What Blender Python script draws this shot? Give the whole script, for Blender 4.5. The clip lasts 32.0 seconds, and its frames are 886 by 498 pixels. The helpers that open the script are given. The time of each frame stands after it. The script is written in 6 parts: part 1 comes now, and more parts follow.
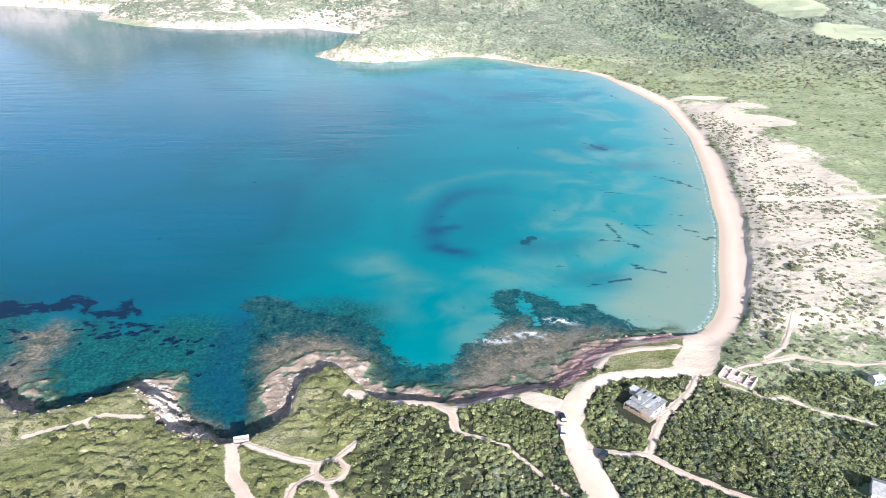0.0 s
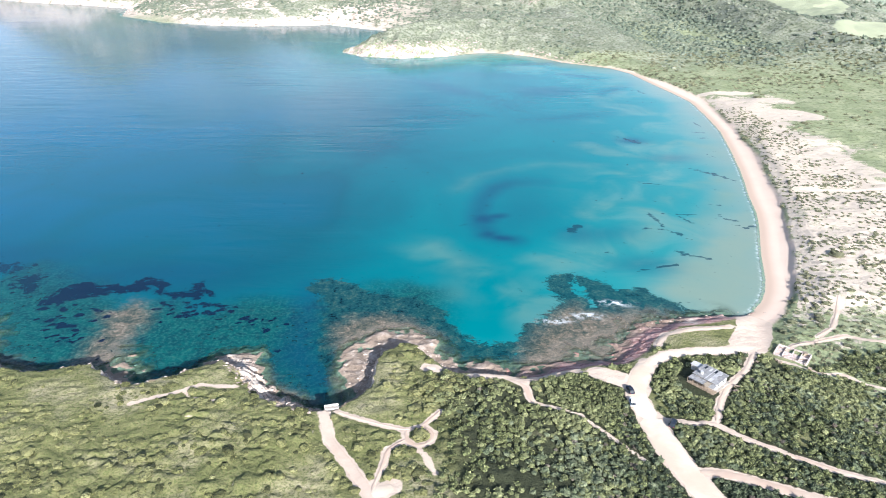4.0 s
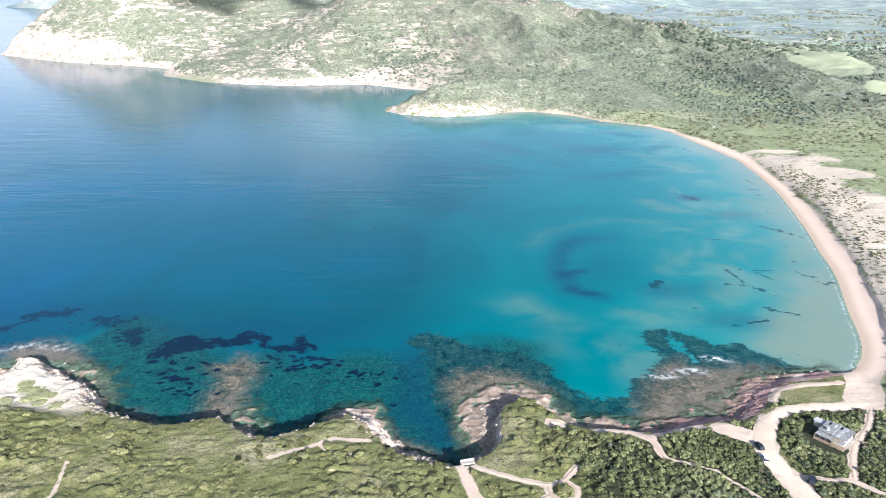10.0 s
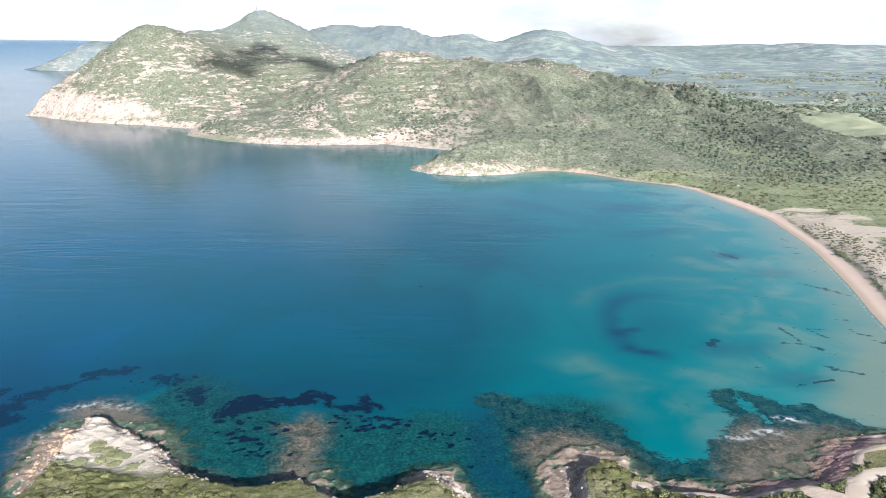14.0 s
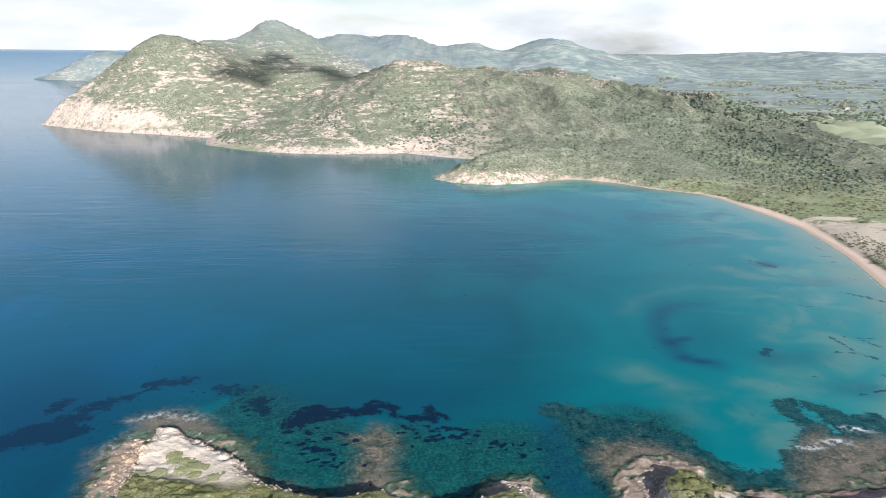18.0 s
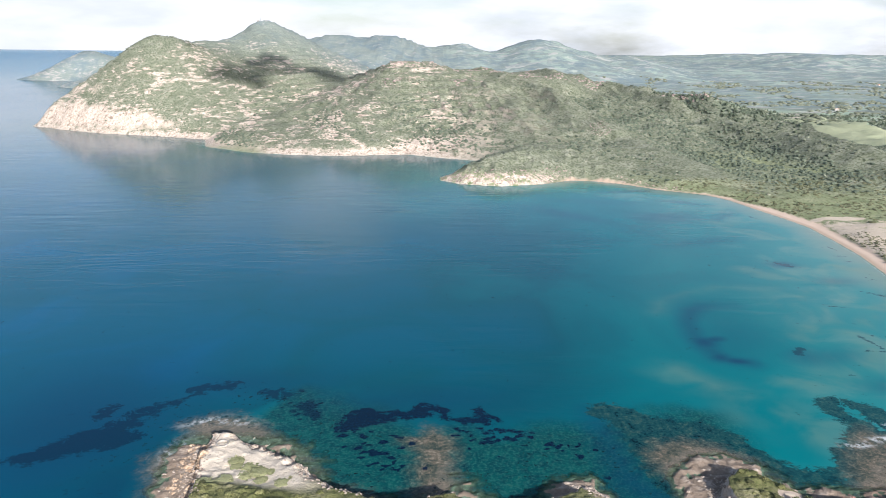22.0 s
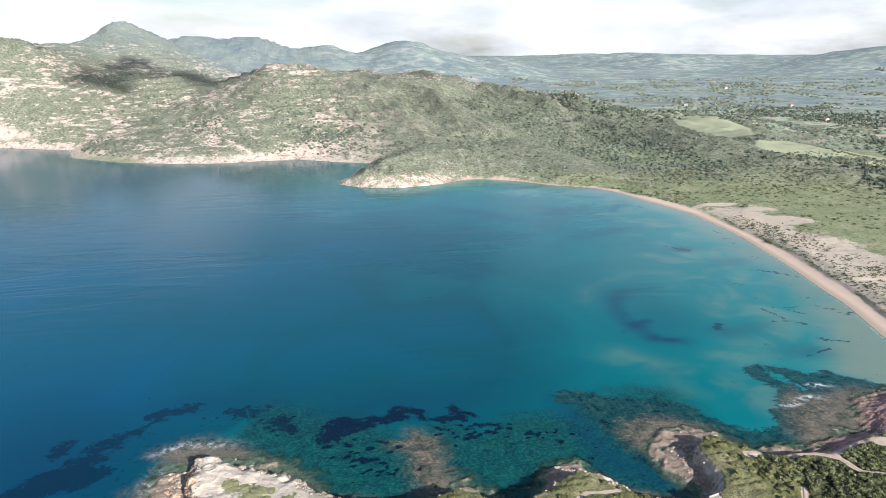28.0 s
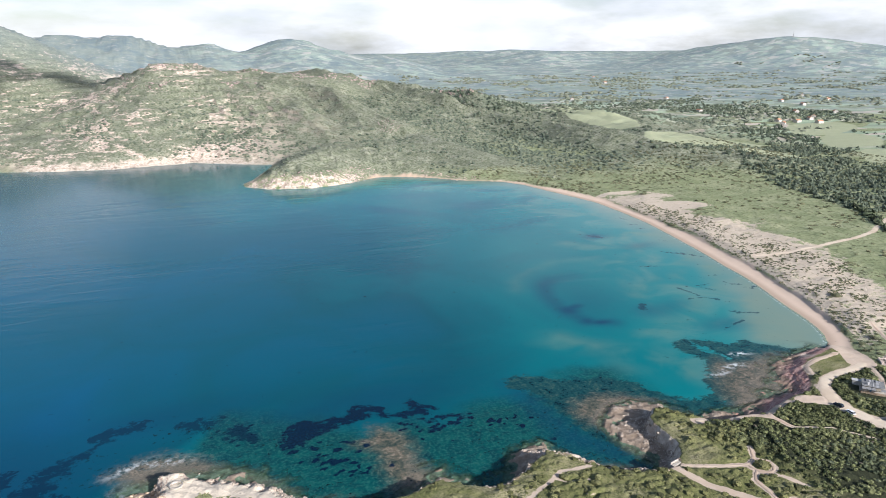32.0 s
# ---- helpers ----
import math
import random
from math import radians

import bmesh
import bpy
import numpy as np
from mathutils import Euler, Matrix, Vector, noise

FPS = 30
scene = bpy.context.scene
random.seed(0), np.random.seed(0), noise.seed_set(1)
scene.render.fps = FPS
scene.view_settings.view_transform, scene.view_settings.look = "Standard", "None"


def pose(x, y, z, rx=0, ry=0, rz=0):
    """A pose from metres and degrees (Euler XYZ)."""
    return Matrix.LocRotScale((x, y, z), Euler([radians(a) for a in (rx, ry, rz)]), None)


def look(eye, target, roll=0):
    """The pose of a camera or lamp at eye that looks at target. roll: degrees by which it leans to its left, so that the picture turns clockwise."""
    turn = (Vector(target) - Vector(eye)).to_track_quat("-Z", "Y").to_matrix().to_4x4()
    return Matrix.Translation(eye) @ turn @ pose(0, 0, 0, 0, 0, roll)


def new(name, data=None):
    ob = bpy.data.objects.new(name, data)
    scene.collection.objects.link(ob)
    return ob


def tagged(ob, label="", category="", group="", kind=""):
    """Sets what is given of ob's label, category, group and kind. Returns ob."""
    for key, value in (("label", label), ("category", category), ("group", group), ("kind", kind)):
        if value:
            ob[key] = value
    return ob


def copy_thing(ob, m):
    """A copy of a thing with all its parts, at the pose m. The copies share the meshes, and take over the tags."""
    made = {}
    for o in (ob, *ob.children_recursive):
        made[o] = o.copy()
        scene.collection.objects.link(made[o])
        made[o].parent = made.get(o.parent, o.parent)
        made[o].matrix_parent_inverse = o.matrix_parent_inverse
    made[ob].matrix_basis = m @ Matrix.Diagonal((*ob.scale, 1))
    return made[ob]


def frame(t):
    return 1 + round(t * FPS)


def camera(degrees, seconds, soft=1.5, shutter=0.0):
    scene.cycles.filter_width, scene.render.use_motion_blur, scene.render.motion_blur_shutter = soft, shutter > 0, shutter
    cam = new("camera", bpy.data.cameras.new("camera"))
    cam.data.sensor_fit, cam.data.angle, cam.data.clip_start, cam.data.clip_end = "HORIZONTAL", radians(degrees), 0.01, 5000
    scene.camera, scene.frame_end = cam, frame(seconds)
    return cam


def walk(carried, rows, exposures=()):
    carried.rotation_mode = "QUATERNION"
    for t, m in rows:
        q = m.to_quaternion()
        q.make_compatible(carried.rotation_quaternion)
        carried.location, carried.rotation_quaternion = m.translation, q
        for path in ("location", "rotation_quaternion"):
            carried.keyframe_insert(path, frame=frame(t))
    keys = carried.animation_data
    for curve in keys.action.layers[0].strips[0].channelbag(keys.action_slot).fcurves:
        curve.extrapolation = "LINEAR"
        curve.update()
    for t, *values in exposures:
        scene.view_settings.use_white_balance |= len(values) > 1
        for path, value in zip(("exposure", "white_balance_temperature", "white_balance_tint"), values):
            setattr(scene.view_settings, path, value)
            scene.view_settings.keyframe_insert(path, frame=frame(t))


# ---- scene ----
cam = camera(64.8, 32.0, soft=0.5)
PATH = [
    (0, (112.11, 15.997, 142.972), (112.168, 17.803, 142.113), 0.7),
    (1, (106.847, 11.535, 142.944), (106.902, 13.34, 142.084), 0.7),
    (2, (101.221, 7.624, 142.917), (101.272, 9.428, 142.056), 0.7),
    (3, (95.251, 4.74, 142.983), (95.298, 6.544, 142.12), 0.7),
    (3.5, (92.203, 3.758, 143.012), (92.249, 5.562, 142.148), 0.7),
    (5.5, (79.712, 1.603, 143.167), (79.752, 3.413, 142.316), 0.8),
    (6, (76.431, 1.273, 143.228), (76.47, 3.097, 142.409), 0.8),
    (7, (69.619, 0.663, 143.438), (69.655, 2.501, 142.649), 0.8),
    (8, (62.787, 0.053, 143.859), (62.821, 1.89, 143.07), 0.8),
    (9, (55.877, -0.519, 144.453), (55.908, 1.329, 143.686), 0.8),
    (10, (48.871, -0.902, 144.993), (48.9, 0.963, 144.272), 0.7),
    (11, (41.908, -1.211, 145.344), (41.935, 0.67, 144.664), 0.6),
    (12, (34.951, -1.329, 145.39), (34.978, 0.565, 144.748), 0.7),
    (13, (28.158, -1.352, 145.363), (28.183, 0.555, 144.76), 0.7),
    (14, (21.431, -1.235, 145.28), (21.454, 0.683, 144.714), 0.7),
    (14.5, (18.094, -1.249, 145.286), (18.117, 0.673, 144.733), 0.7),
    (16.5, (4.78, -1.387, 145.734), (4.801, 0.537, 145.189), 0.6),
    (17, (1.427, -1.42, 145.798), (1.448, 0.505, 145.254), 0.6),
    (18, (-5.473, -1.509, 145.977), (-5.452, 0.416, 145.433), 0.6),
    (19, (-12.445, -1.645, 146.144), (-12.422, 0.279, 145.601), 0.6),
    (20, (-19.437, -1.734, 146.277), (-19.406, 0.191, 145.734), 0.6),
    (21, (-26.435, -1.86, 146.556), (-26.398, 0.064, 146.014), 0.6),
    (22, (-33.33, -1.806, 146.995), (-33.262, 0.118, 146.453), 0.7),
    (23, (-40.235, -1.748, 147.512), (-40.133, 0.175, 146.971), 0.7),
    (24, (-47.241, -1.831, 147.965), (-47.091, 0.089, 147.424), 0.7),
    (25, (-54.266, -2.057, 148.322), (-54.048, -0.143, 147.783), 0.6),
    (25.5, (-57.758, -2.095, 148.428), (-57.503, -0.186, 147.89), 0.6),
    (27.5, (-71.912, -1.677, 149.05), (-71.51, 0.207, 148.513), 0.5),
    (28, (-75.401, -1.425, 149.078), (-74.96, 0.451, 148.541), 0.4),
    (29, (-82.112, -0.563, 149.009), (-81.597, 1.293, 148.472), 0.3),
    (30, (-88.455, 0.617, 148.885), (-87.863, 2.45, 148.348), 0.2),
    (31, (-94.73, 1.941, 148.784), (-94.063, 3.748, 148.245), 0.1),
    (32, (-101.142, 3.366, 148.723), (-100.406, 5.145, 148.182), -0.0),
]
walk(cam, [(t, look(eye, target, roll)) for t, eye, target, roll in PATH],
     exposures=[(0, 1.40, 5800, 12), (5.5, 1.39, 5800, 12), (9, 1.30, 5800, 12), (12, 1.07, 5850, 12), (14, 0.84, 5950, 12), (17, 0.69, 6050, 12), (32, 0.69, 6050, 12)])
# ---- world, sun ----
SUN_DIR = Vector((0.34, -0.94, 0.47)).normalized()
sun = new("sun", bpy.data.lights.new("sun", "SUN"))
sun.data.energy, sun.data.angle, sun.data.color = 5.0, radians(0.53), (1.0, 0.965, 0.92)
sun.matrix_world = look(SUN_DIR * 900, (0, 0, 0))

world = bpy.data.worlds.new("sky")
scene.world = world
world.use_nodes = True
wt = world.node_tree
wt.nodes.clear()


def wnode(kind, **sets):
    n = wt.nodes.new(kind)
    for key, value in sets.items():
        setattr(n, key, value)
    return n


w_out = wnode("ShaderNodeOutputWorld")
w_bg = wnode("ShaderNodeBackground")
w_sky = wnode("ShaderNodeTexSky", sky_type="NISHITA", sun_disc=False,
              sun_elevation=math.asin(SUN_DIR.z), sun_rotation=math.atan2(SUN_DIR.x, SUN_DIR.y),
              air_density=1.0, dust_density=1.5, ozone_density=1.0)
w_co = wnode("ShaderNodeTexCoord")
w_map = wnode("ShaderNodeMapping")
w_map.inputs["Scale"].default_value = (1.0, 1.0, 3.6)
w_noise = wnode("ShaderNodeTexNoise")
w_noise.inputs["Scale"].default_value = 3.1
w_noise.inputs["Detail"].default_value = 9.0
w_noise.inputs["Roughness"].default_value = 0.56
w_ramp = wnode("ShaderNodeValToRGB")
w_ramp.color_ramp.elements[0].position = 0.30
w_ramp.color_ramp.elements[1].position = 0.52
w_tone = wnode("ShaderNodeTexNoise")
w_tone.inputs["Scale"].default_value = 6.5
w_tone.inputs["Detail"].default_value = 6.0
w_grey = wnode("ShaderNodeValToRGB")
w_grey.color_ramp.elements[0].position, w_grey.color_ramp.elements[0].color = 0.33, (6.2, 6.4, 6.7, 1)
w_grey.color_ramp.elements[1].position, w_grey.color_ramp.elements[1].color = 0.56, (7.7, 7.7, 7.65, 1)
w_mix = wnode("ShaderNodeMixRGB")
w_sep = wnode("ShaderNodeSeparateXYZ")
w_low = wnode("ShaderNodeMapRange")
for key, value in (("From Min", 0.08), ("From Max", 0.42), ("To Min", 0.0), ("To Max", 0.42)):
    w_low.inputs[key].default_value = value
w_sub = wnode("ShaderNodeMath", operation="SUBTRACT")
for a, b in ((w_co.outputs["Generated"], w_map.inputs["Vector"]), (w_map.outputs["Vector"], w_noise.inputs["Vector"]),
             (w_map.outputs["Vector"], w_tone.inputs["Vector"]), (w_co.outputs["Generated"], w_sep.inputs[0]), (w_sep.outputs["Z"], w_low.inputs["Value"]), (w_noise.outputs["Fac"], w_sub.inputs[0]),
             (w_low.outputs[0], w_sub.inputs[1]), (w_sub.outputs[0], w_ramp.inputs["Fac"]),
             (w_tone.outputs["Fac"], w_grey.inputs["Fac"]), (w_ramp.outputs["Color"], w_mix.inputs["Fac"]),
             (w_sky.outputs["Color"], w_mix.inputs["Color1"]), (w_grey.outputs["Color"], w_mix.inputs["Color2"]),
             (w_mix.outputs["Color"], w_bg.inputs["Color"]), (w_bg.outputs["Background"], w_out.inputs["Surface"])):
    wt.links.new(a, b)
w_bg.inputs["Strength"].default_value = 0.088


# ---- noise and plan ----
def lattice(ix, iy, seed):
    h = (ix.astype(np.int64) * 374761393 + iy.astype(np.int64) * 668265263 + seed * 1442695041) & 0xFFFFFFFF
    h = ((h ^ (h >> 13)) * 1274126177) & 0xFFFFFFFF
    return ((h ^ (h >> 16)) & 0xFFFF) / 32767.5 - 1.0


def vnoise(x, y, seed):
    ix, iy = np.floor(x), np.floor(y)
    fx, fy = x - ix, y - iy
    fx, fy = fx * fx * (3 - 2 * fx), fy * fy * (3 - 2 * fy)
    a, b = lattice(ix, iy, seed), lattice(ix + 1, iy, seed)
    c, d = lattice(ix, iy + 1, seed), lattice(ix + 1, iy + 1, seed)
    return (a * (1 - fx) + b * fx) * (1 - fy) + (c * (1 - fx) + d * fx) * fy


def fbm(x, y, size, octaves=4, seed=0, ridged=False):
    total, amp, norm = 0.0, 1.0, 0.0
    ca, sa = math.cos(0.6), math.sin(0.6)
    px, py = x / size, y / size
    for k in range(octaves):
        n = vnoise(px, py, seed + 17 * k)
        total = total + amp * ((1 - 2 * np.abs(n)) if ridged else n)
        norm, amp = norm + amp, amp * 0.5
        px, py = (ca * px - sa * py) * 2.03 + 5.1, (sa * px + ca * py) * 2.03 - 3.7
    return total / norm


def step(v, lo, hi):
    k = np.clip((v - lo) / (hi - lo), 0, 1)
    return k * k * (3 - 2 * k)


CLIFFS = [(-150, -700), (-150, 0), (-126, 120), (-110, 172), (-108, 196), (-111, 212), (-112, 226), (-112, 240), (-104, 238), (-92, 230),
          (-79, 221), (-72, 209), (-61, 201), (-49, 196), (-36, 193), (-28, 196), (-21, 198), (-11, 189), (-8, 186),
          (-1, 186), (5, 190), (10, 193), (16, 197), (21, 200), (27, 194), (31, 188), (37, 182), (44, 177), (50, 174.5), (57, 174),
          (62, 176.5), (66, 183), (70, 188), (70, 196), (71, 204), (75, 210), (81, 214.5), (85, 213), (91, 205), (97, 197), (104, 195)]
LEDGE = [(117, 195), (126, 196), (135, 199), (143, 203), (157, 205), (165, 212), (171, 221), (184, 230), (199, 233), (209, 236)]
BEACH = [(216, 240), (222, 245), (228, 252), (233, 260), (238, 271), (242, 282), (247, 296), (253, 311), (260, 328), (267, 348), (273, 372), (281, 398), (287, 420),
         (297, 460), (307, 504), (312, 545), (316, 595), (311, 628), (303, 668), (295, 714), (282, 740), (262, 755), (240, 768), (222, 789), (204, 808), (180, 822), (152, 829), (130, 815)]
DUNE_EDGE = [(222, 231), (231, 238), (240, 251), (249, 270), (259, 292), (268, 314), (280, 346), (290, 378), (299, 412), (309, 450), (317, 500), (322, 545), (328, 600), (322, 640), (310, 680), (299, 720), (284, 748)]
FAR_COAST = [(109, 800), (60, 787), (16, 797), (-9, 822), (-8, 842), (20, 890), (36, 932), (48, 980), (4, 1003), (-53, 1038),
             (-110, 1026), (-156, 1018), (-225, 1028), (-288, 1048), (-369, 1110), (-394, 1200), (-484, 1242), (-599, 1280),
             (-700, 1338), (-782, 1395), (-730, 1580), (-660, 1900), (-760, 2300), (-960, 2560), (-1230, 2640), (-1390, 2700), (-1360, 2900), (-1440, 2990), (-1680, 3020), (-1620, 3220)]
OUTER = [(-1500, 3500), (-1780, 3560), (-1700, 3900), (-1500, 5200), (5200, 5200), (5200, -1700), (-150, -1700)]
LAND = CLIFFS + LEDGE + BEACH + FAR_COAST + OUTER


def line_distance(x, y, pts, closed=False):
    best = np.full(x.shape, 1e12)
    for (ax, ay), (bx, by) in zip(pts, pts[1:] + (pts[:1] if closed else [])):
        if (ax, ay) == (bx, by):
            continue
        dx, dy = bx - ax, by - ay
        k = np.clip(((x - ax) * dx + (y - ay) * dy) / (dx * dx + dy * dy), 0, 1)
        best = np.minimum(best, (x - ax - k * dx) ** 2 + (y - ay - k * dy) ** 2)
    return np.sqrt(best)


def inside(x, y, pts):
    odd = np.zeros(x.shape, bool)
    for (ax, ay), (bx, by) in zip(pts, pts[1:] + pts[:1]):
        if ay != by:
            odd ^= ((ay > y) != (by > y)) & (x < (bx - ax) * (y - ay) / (by - ay) + ax)
    return odd


# tracks: half width, then the line
TRACKS = [
    (6.5, [(216, 233), (211, 222), (205, 213)]), (2.05, [(164, 148), (172, 146.5), (184, 141), (200, 134)]), (2.6, [(206, 212), (195, 209.5), (183, 209), (172, 206), (164, 200)]),
    (3.6, [(165, 201), (158, 190), (156, 182), (157, 171)]), (4.3, [(157, 172), (158, 161), (159.5, 152), (162, 142), (168, 120), (190, 60), (240, -60)]),
    (4.0, [(147, 195), (153, 192), (158, 187)]),
    (1.3, [(159, 171), (169, 169), (176, 169), (181, 163), (187, 158), (195, 153), (204, 147), (240, 132)]),
    (1.3, [(177, 170), (182, 180), (188, 188), (198, 198), (204, 207)]),
    (1.2, [(213, 207), (222, 213), (232, 216), (244, 219), (252, 215), (262, 212), (300, 214)]), (0.8, [(211, 203), (217, 199), (222, 195), (229, 195), (235, 189), (250, 181)]),
    (3.0, [(75, 138), (80, 141)]),
    (2.0, [(58, 173), (61, 160), (67, 151), (73, 141), (80, 120)]), (1.1, [(62, 173), (70, 169), (78, 166), (83, 164), (88, 166), (93, 173)]),
    (1.2, [(83, 164), (83, 159.5), (86, 156.5), (90.5, 158.5), (91, 163), (88, 166)]), (1.0, [(86, 156.5), (89, 152), (91, 146)]),
    (1.1, [(83, 160), (78, 156), (77, 149), (75, 141), (74, 120)]),
    (1.8, [(104, 192), (108, 192), (114, 193), (121, 190)]), (1.3, [(114, 193), (121, 187), (122, 179)]), (0.7, [(122, 179), (136, 173), (143, 163), (150, 153)]),
    (0.6, [(134, 196), (145, 196), (151, 190), (155, 185)]), (1.5, [(121, 191), (130, 195), (140, 198)]),
    (0.9, [(29, 183), (18, 184), (13, 181), (7, 178), (0, 174)]), (0.5, [(13, 181), (16, 178), (24, 176)]), (0.6, [(-60, 172), (-57, 158), (-58, 140)]),
    (1.2, [(256, 247), (249, 235), (242, 225), (233, 219)]), (2.2, [(89, 197), (92, 196)]), (1.6, [(172, 213), (177, 221), (188, 224), (204, 226)]),
    (2.2, [(300, 371), (330, 368), (365, 370), (405, 374), (440, 383), (463, 395), (520, 420), (640, 470)])]


def track_gap(x, y):
    best = np.full(x.shape, 60.0)
    near = (x > -120) & (x < 660) & (y > -80) & (y < 490)
    if near.any():
        nx, ny = x[near], y[near]
        gap = np.full(nx.shape, 60.0)
        for half, pts in TRACKS:
            gap = np.minimum(gap, line_distance(nx, ny, pts) - half)
        best[near] = gap
    return best


# hills: x, y, height, reach across and along, turn in degrees
HILLS = [(-590, 1520, 208, 350, 480, 8), (-725, 1440, 140, 230, 260, 30), (-470, 1930, 206, 560, 800, 0), (-455, 1930, 244, 300, 430, 20), (-610, 1760, 212, 420, 560, 0),
         (-62, 1490, 128, 330, 640, 0), (40, 1500, 116, 330, 700, 0), (150, 1500, 108, 330, 740, 0), (240, 1490, 108, 330, 760, 0),
         (345, 1420, 74, 300, 640, 0), (400, 1400, 74, 240, 560, 0), (510, 1350, 66, 260, 560, 0), (626, 1230, 42, 300, 520, 0), (800, 1150, 26, 330, 420, 0), (-560, 1800, 196, 300, 520, 0), (330, 1080, 40, 60, 260, 12), (450, 1060, 44, 70, 330, 14), (570, 960, 26, 70, 300, 16), (-250, 1300, 52, 330, 330, 0), (-330, 1420, 60, 300, 420, 0),
         (-60, 1100, 40, 260, 170, 0), (-408, 3200, 205, 700, 900, 0), (-173, 3200, 205, 520, 900, 0), (60, 3250, 150, 420, 800, 0), (150, 3200, 172, 420, 800, 0),
         (485, 3200, 196, 520, 900, 0), (860, 3150, 110, 560, 800, 0), (1350, 3100, 66, 760, 800, 0), (2050, 3700, 78, 700, 600, 0), (2400, 3700, 60, 520, 500, 0),
         (3080, 2860, 158, 1050, 800, -42), (3080, 2860, 42, 420, 420, 0), (2550, 2880, 78, 650, 600, -42), (3750, 2300, 120, 700, 700, -42), (-1400, 2900, 85, 260, 300, 0), (-1480, 3160, 150, 330, 300, 0),
         (-1700, 3720, 60, 330, 330, 0), (700, 700, 14, 420, 260, 0), (980, 1500, 22, 420, 520, 20),
         (560, 900, 44, 210, 330, 8), (470, 780, 30, 130, 150, -30), (640, 1080, 46, 260, 330, 0), (600, 660, 24, 150, 120, -20), (380, 840, 30, 120, 190, -12), (250, 900, 34, 150, 160, 0), (2266, 4560, 27, 420, 300, 0), (1960, 4600, 15, 500, 300, 0), (2900, 4500, 18, 600, 300, 0)]


def gully_field(x, y):
    """Spurs and gullies that run down towards the bay."""
    bend = 40 * fbm(x, y, 260, 3, 33)
    return fbm(x + 0.32 * y + bend, 0.36 * y + bend, 105, 4, 31, True)


def hill_height(x, y):
    total = np.zeros(x.shape)
    for hx, hy, top, rx, ry, turn in HILLS:
        c, s = math.cos(radians(turn)), math.sin(radians(turn))
        u, v = (c * (x - hx) + s * (y - hy)) / rx, (c * (y - hy) - s * (x - hx)) / ry
        r = np.sqrt(u * u + v * v + 0.012) - 0.11
        total += (top * np.clip(1 - r, 0, 1) ** 1.12 / 100) ** 8
    return 100 * total ** 0.125


def bowl(x, y):
    """The sheet lifts gently towards its rim, to meet the level of the eye there."""
    r = np.sqrt(x * x + y * y)
    return 120 * np.clip((r - 2300) / 2650, 0, 1.05) ** 2.2


# sunken shelves and reefs: x, y, reach, reach, turn, lift in metres
REEFS = [(-18, 222, 9, 22, 15, 1.4), (22, 210, 10, 16, -20, 1.7), (66, 213, 12, 14, 0, 1.8), (76, 222, 17, 12, 10, 1.8), (150, 222, 24, 10, 12, 1.5), (143, 254, 12, 24, 12, 2.4),
         (172, 238, 26, 9, 4, 1.6), (-86, 246, 24, 12, -28, 1.0), (-122, 226, 8, 26, 0, 1.6), (-108, 252, 15, 9, 0, 1.0), (118, 206, 24, 8, 0, 1.3), (200, 240, 20, 6, 6, 1.6)]


def near_mask(x, y):
    return step(262 - y, 0, 24) * step(222 - x, 0, 16)


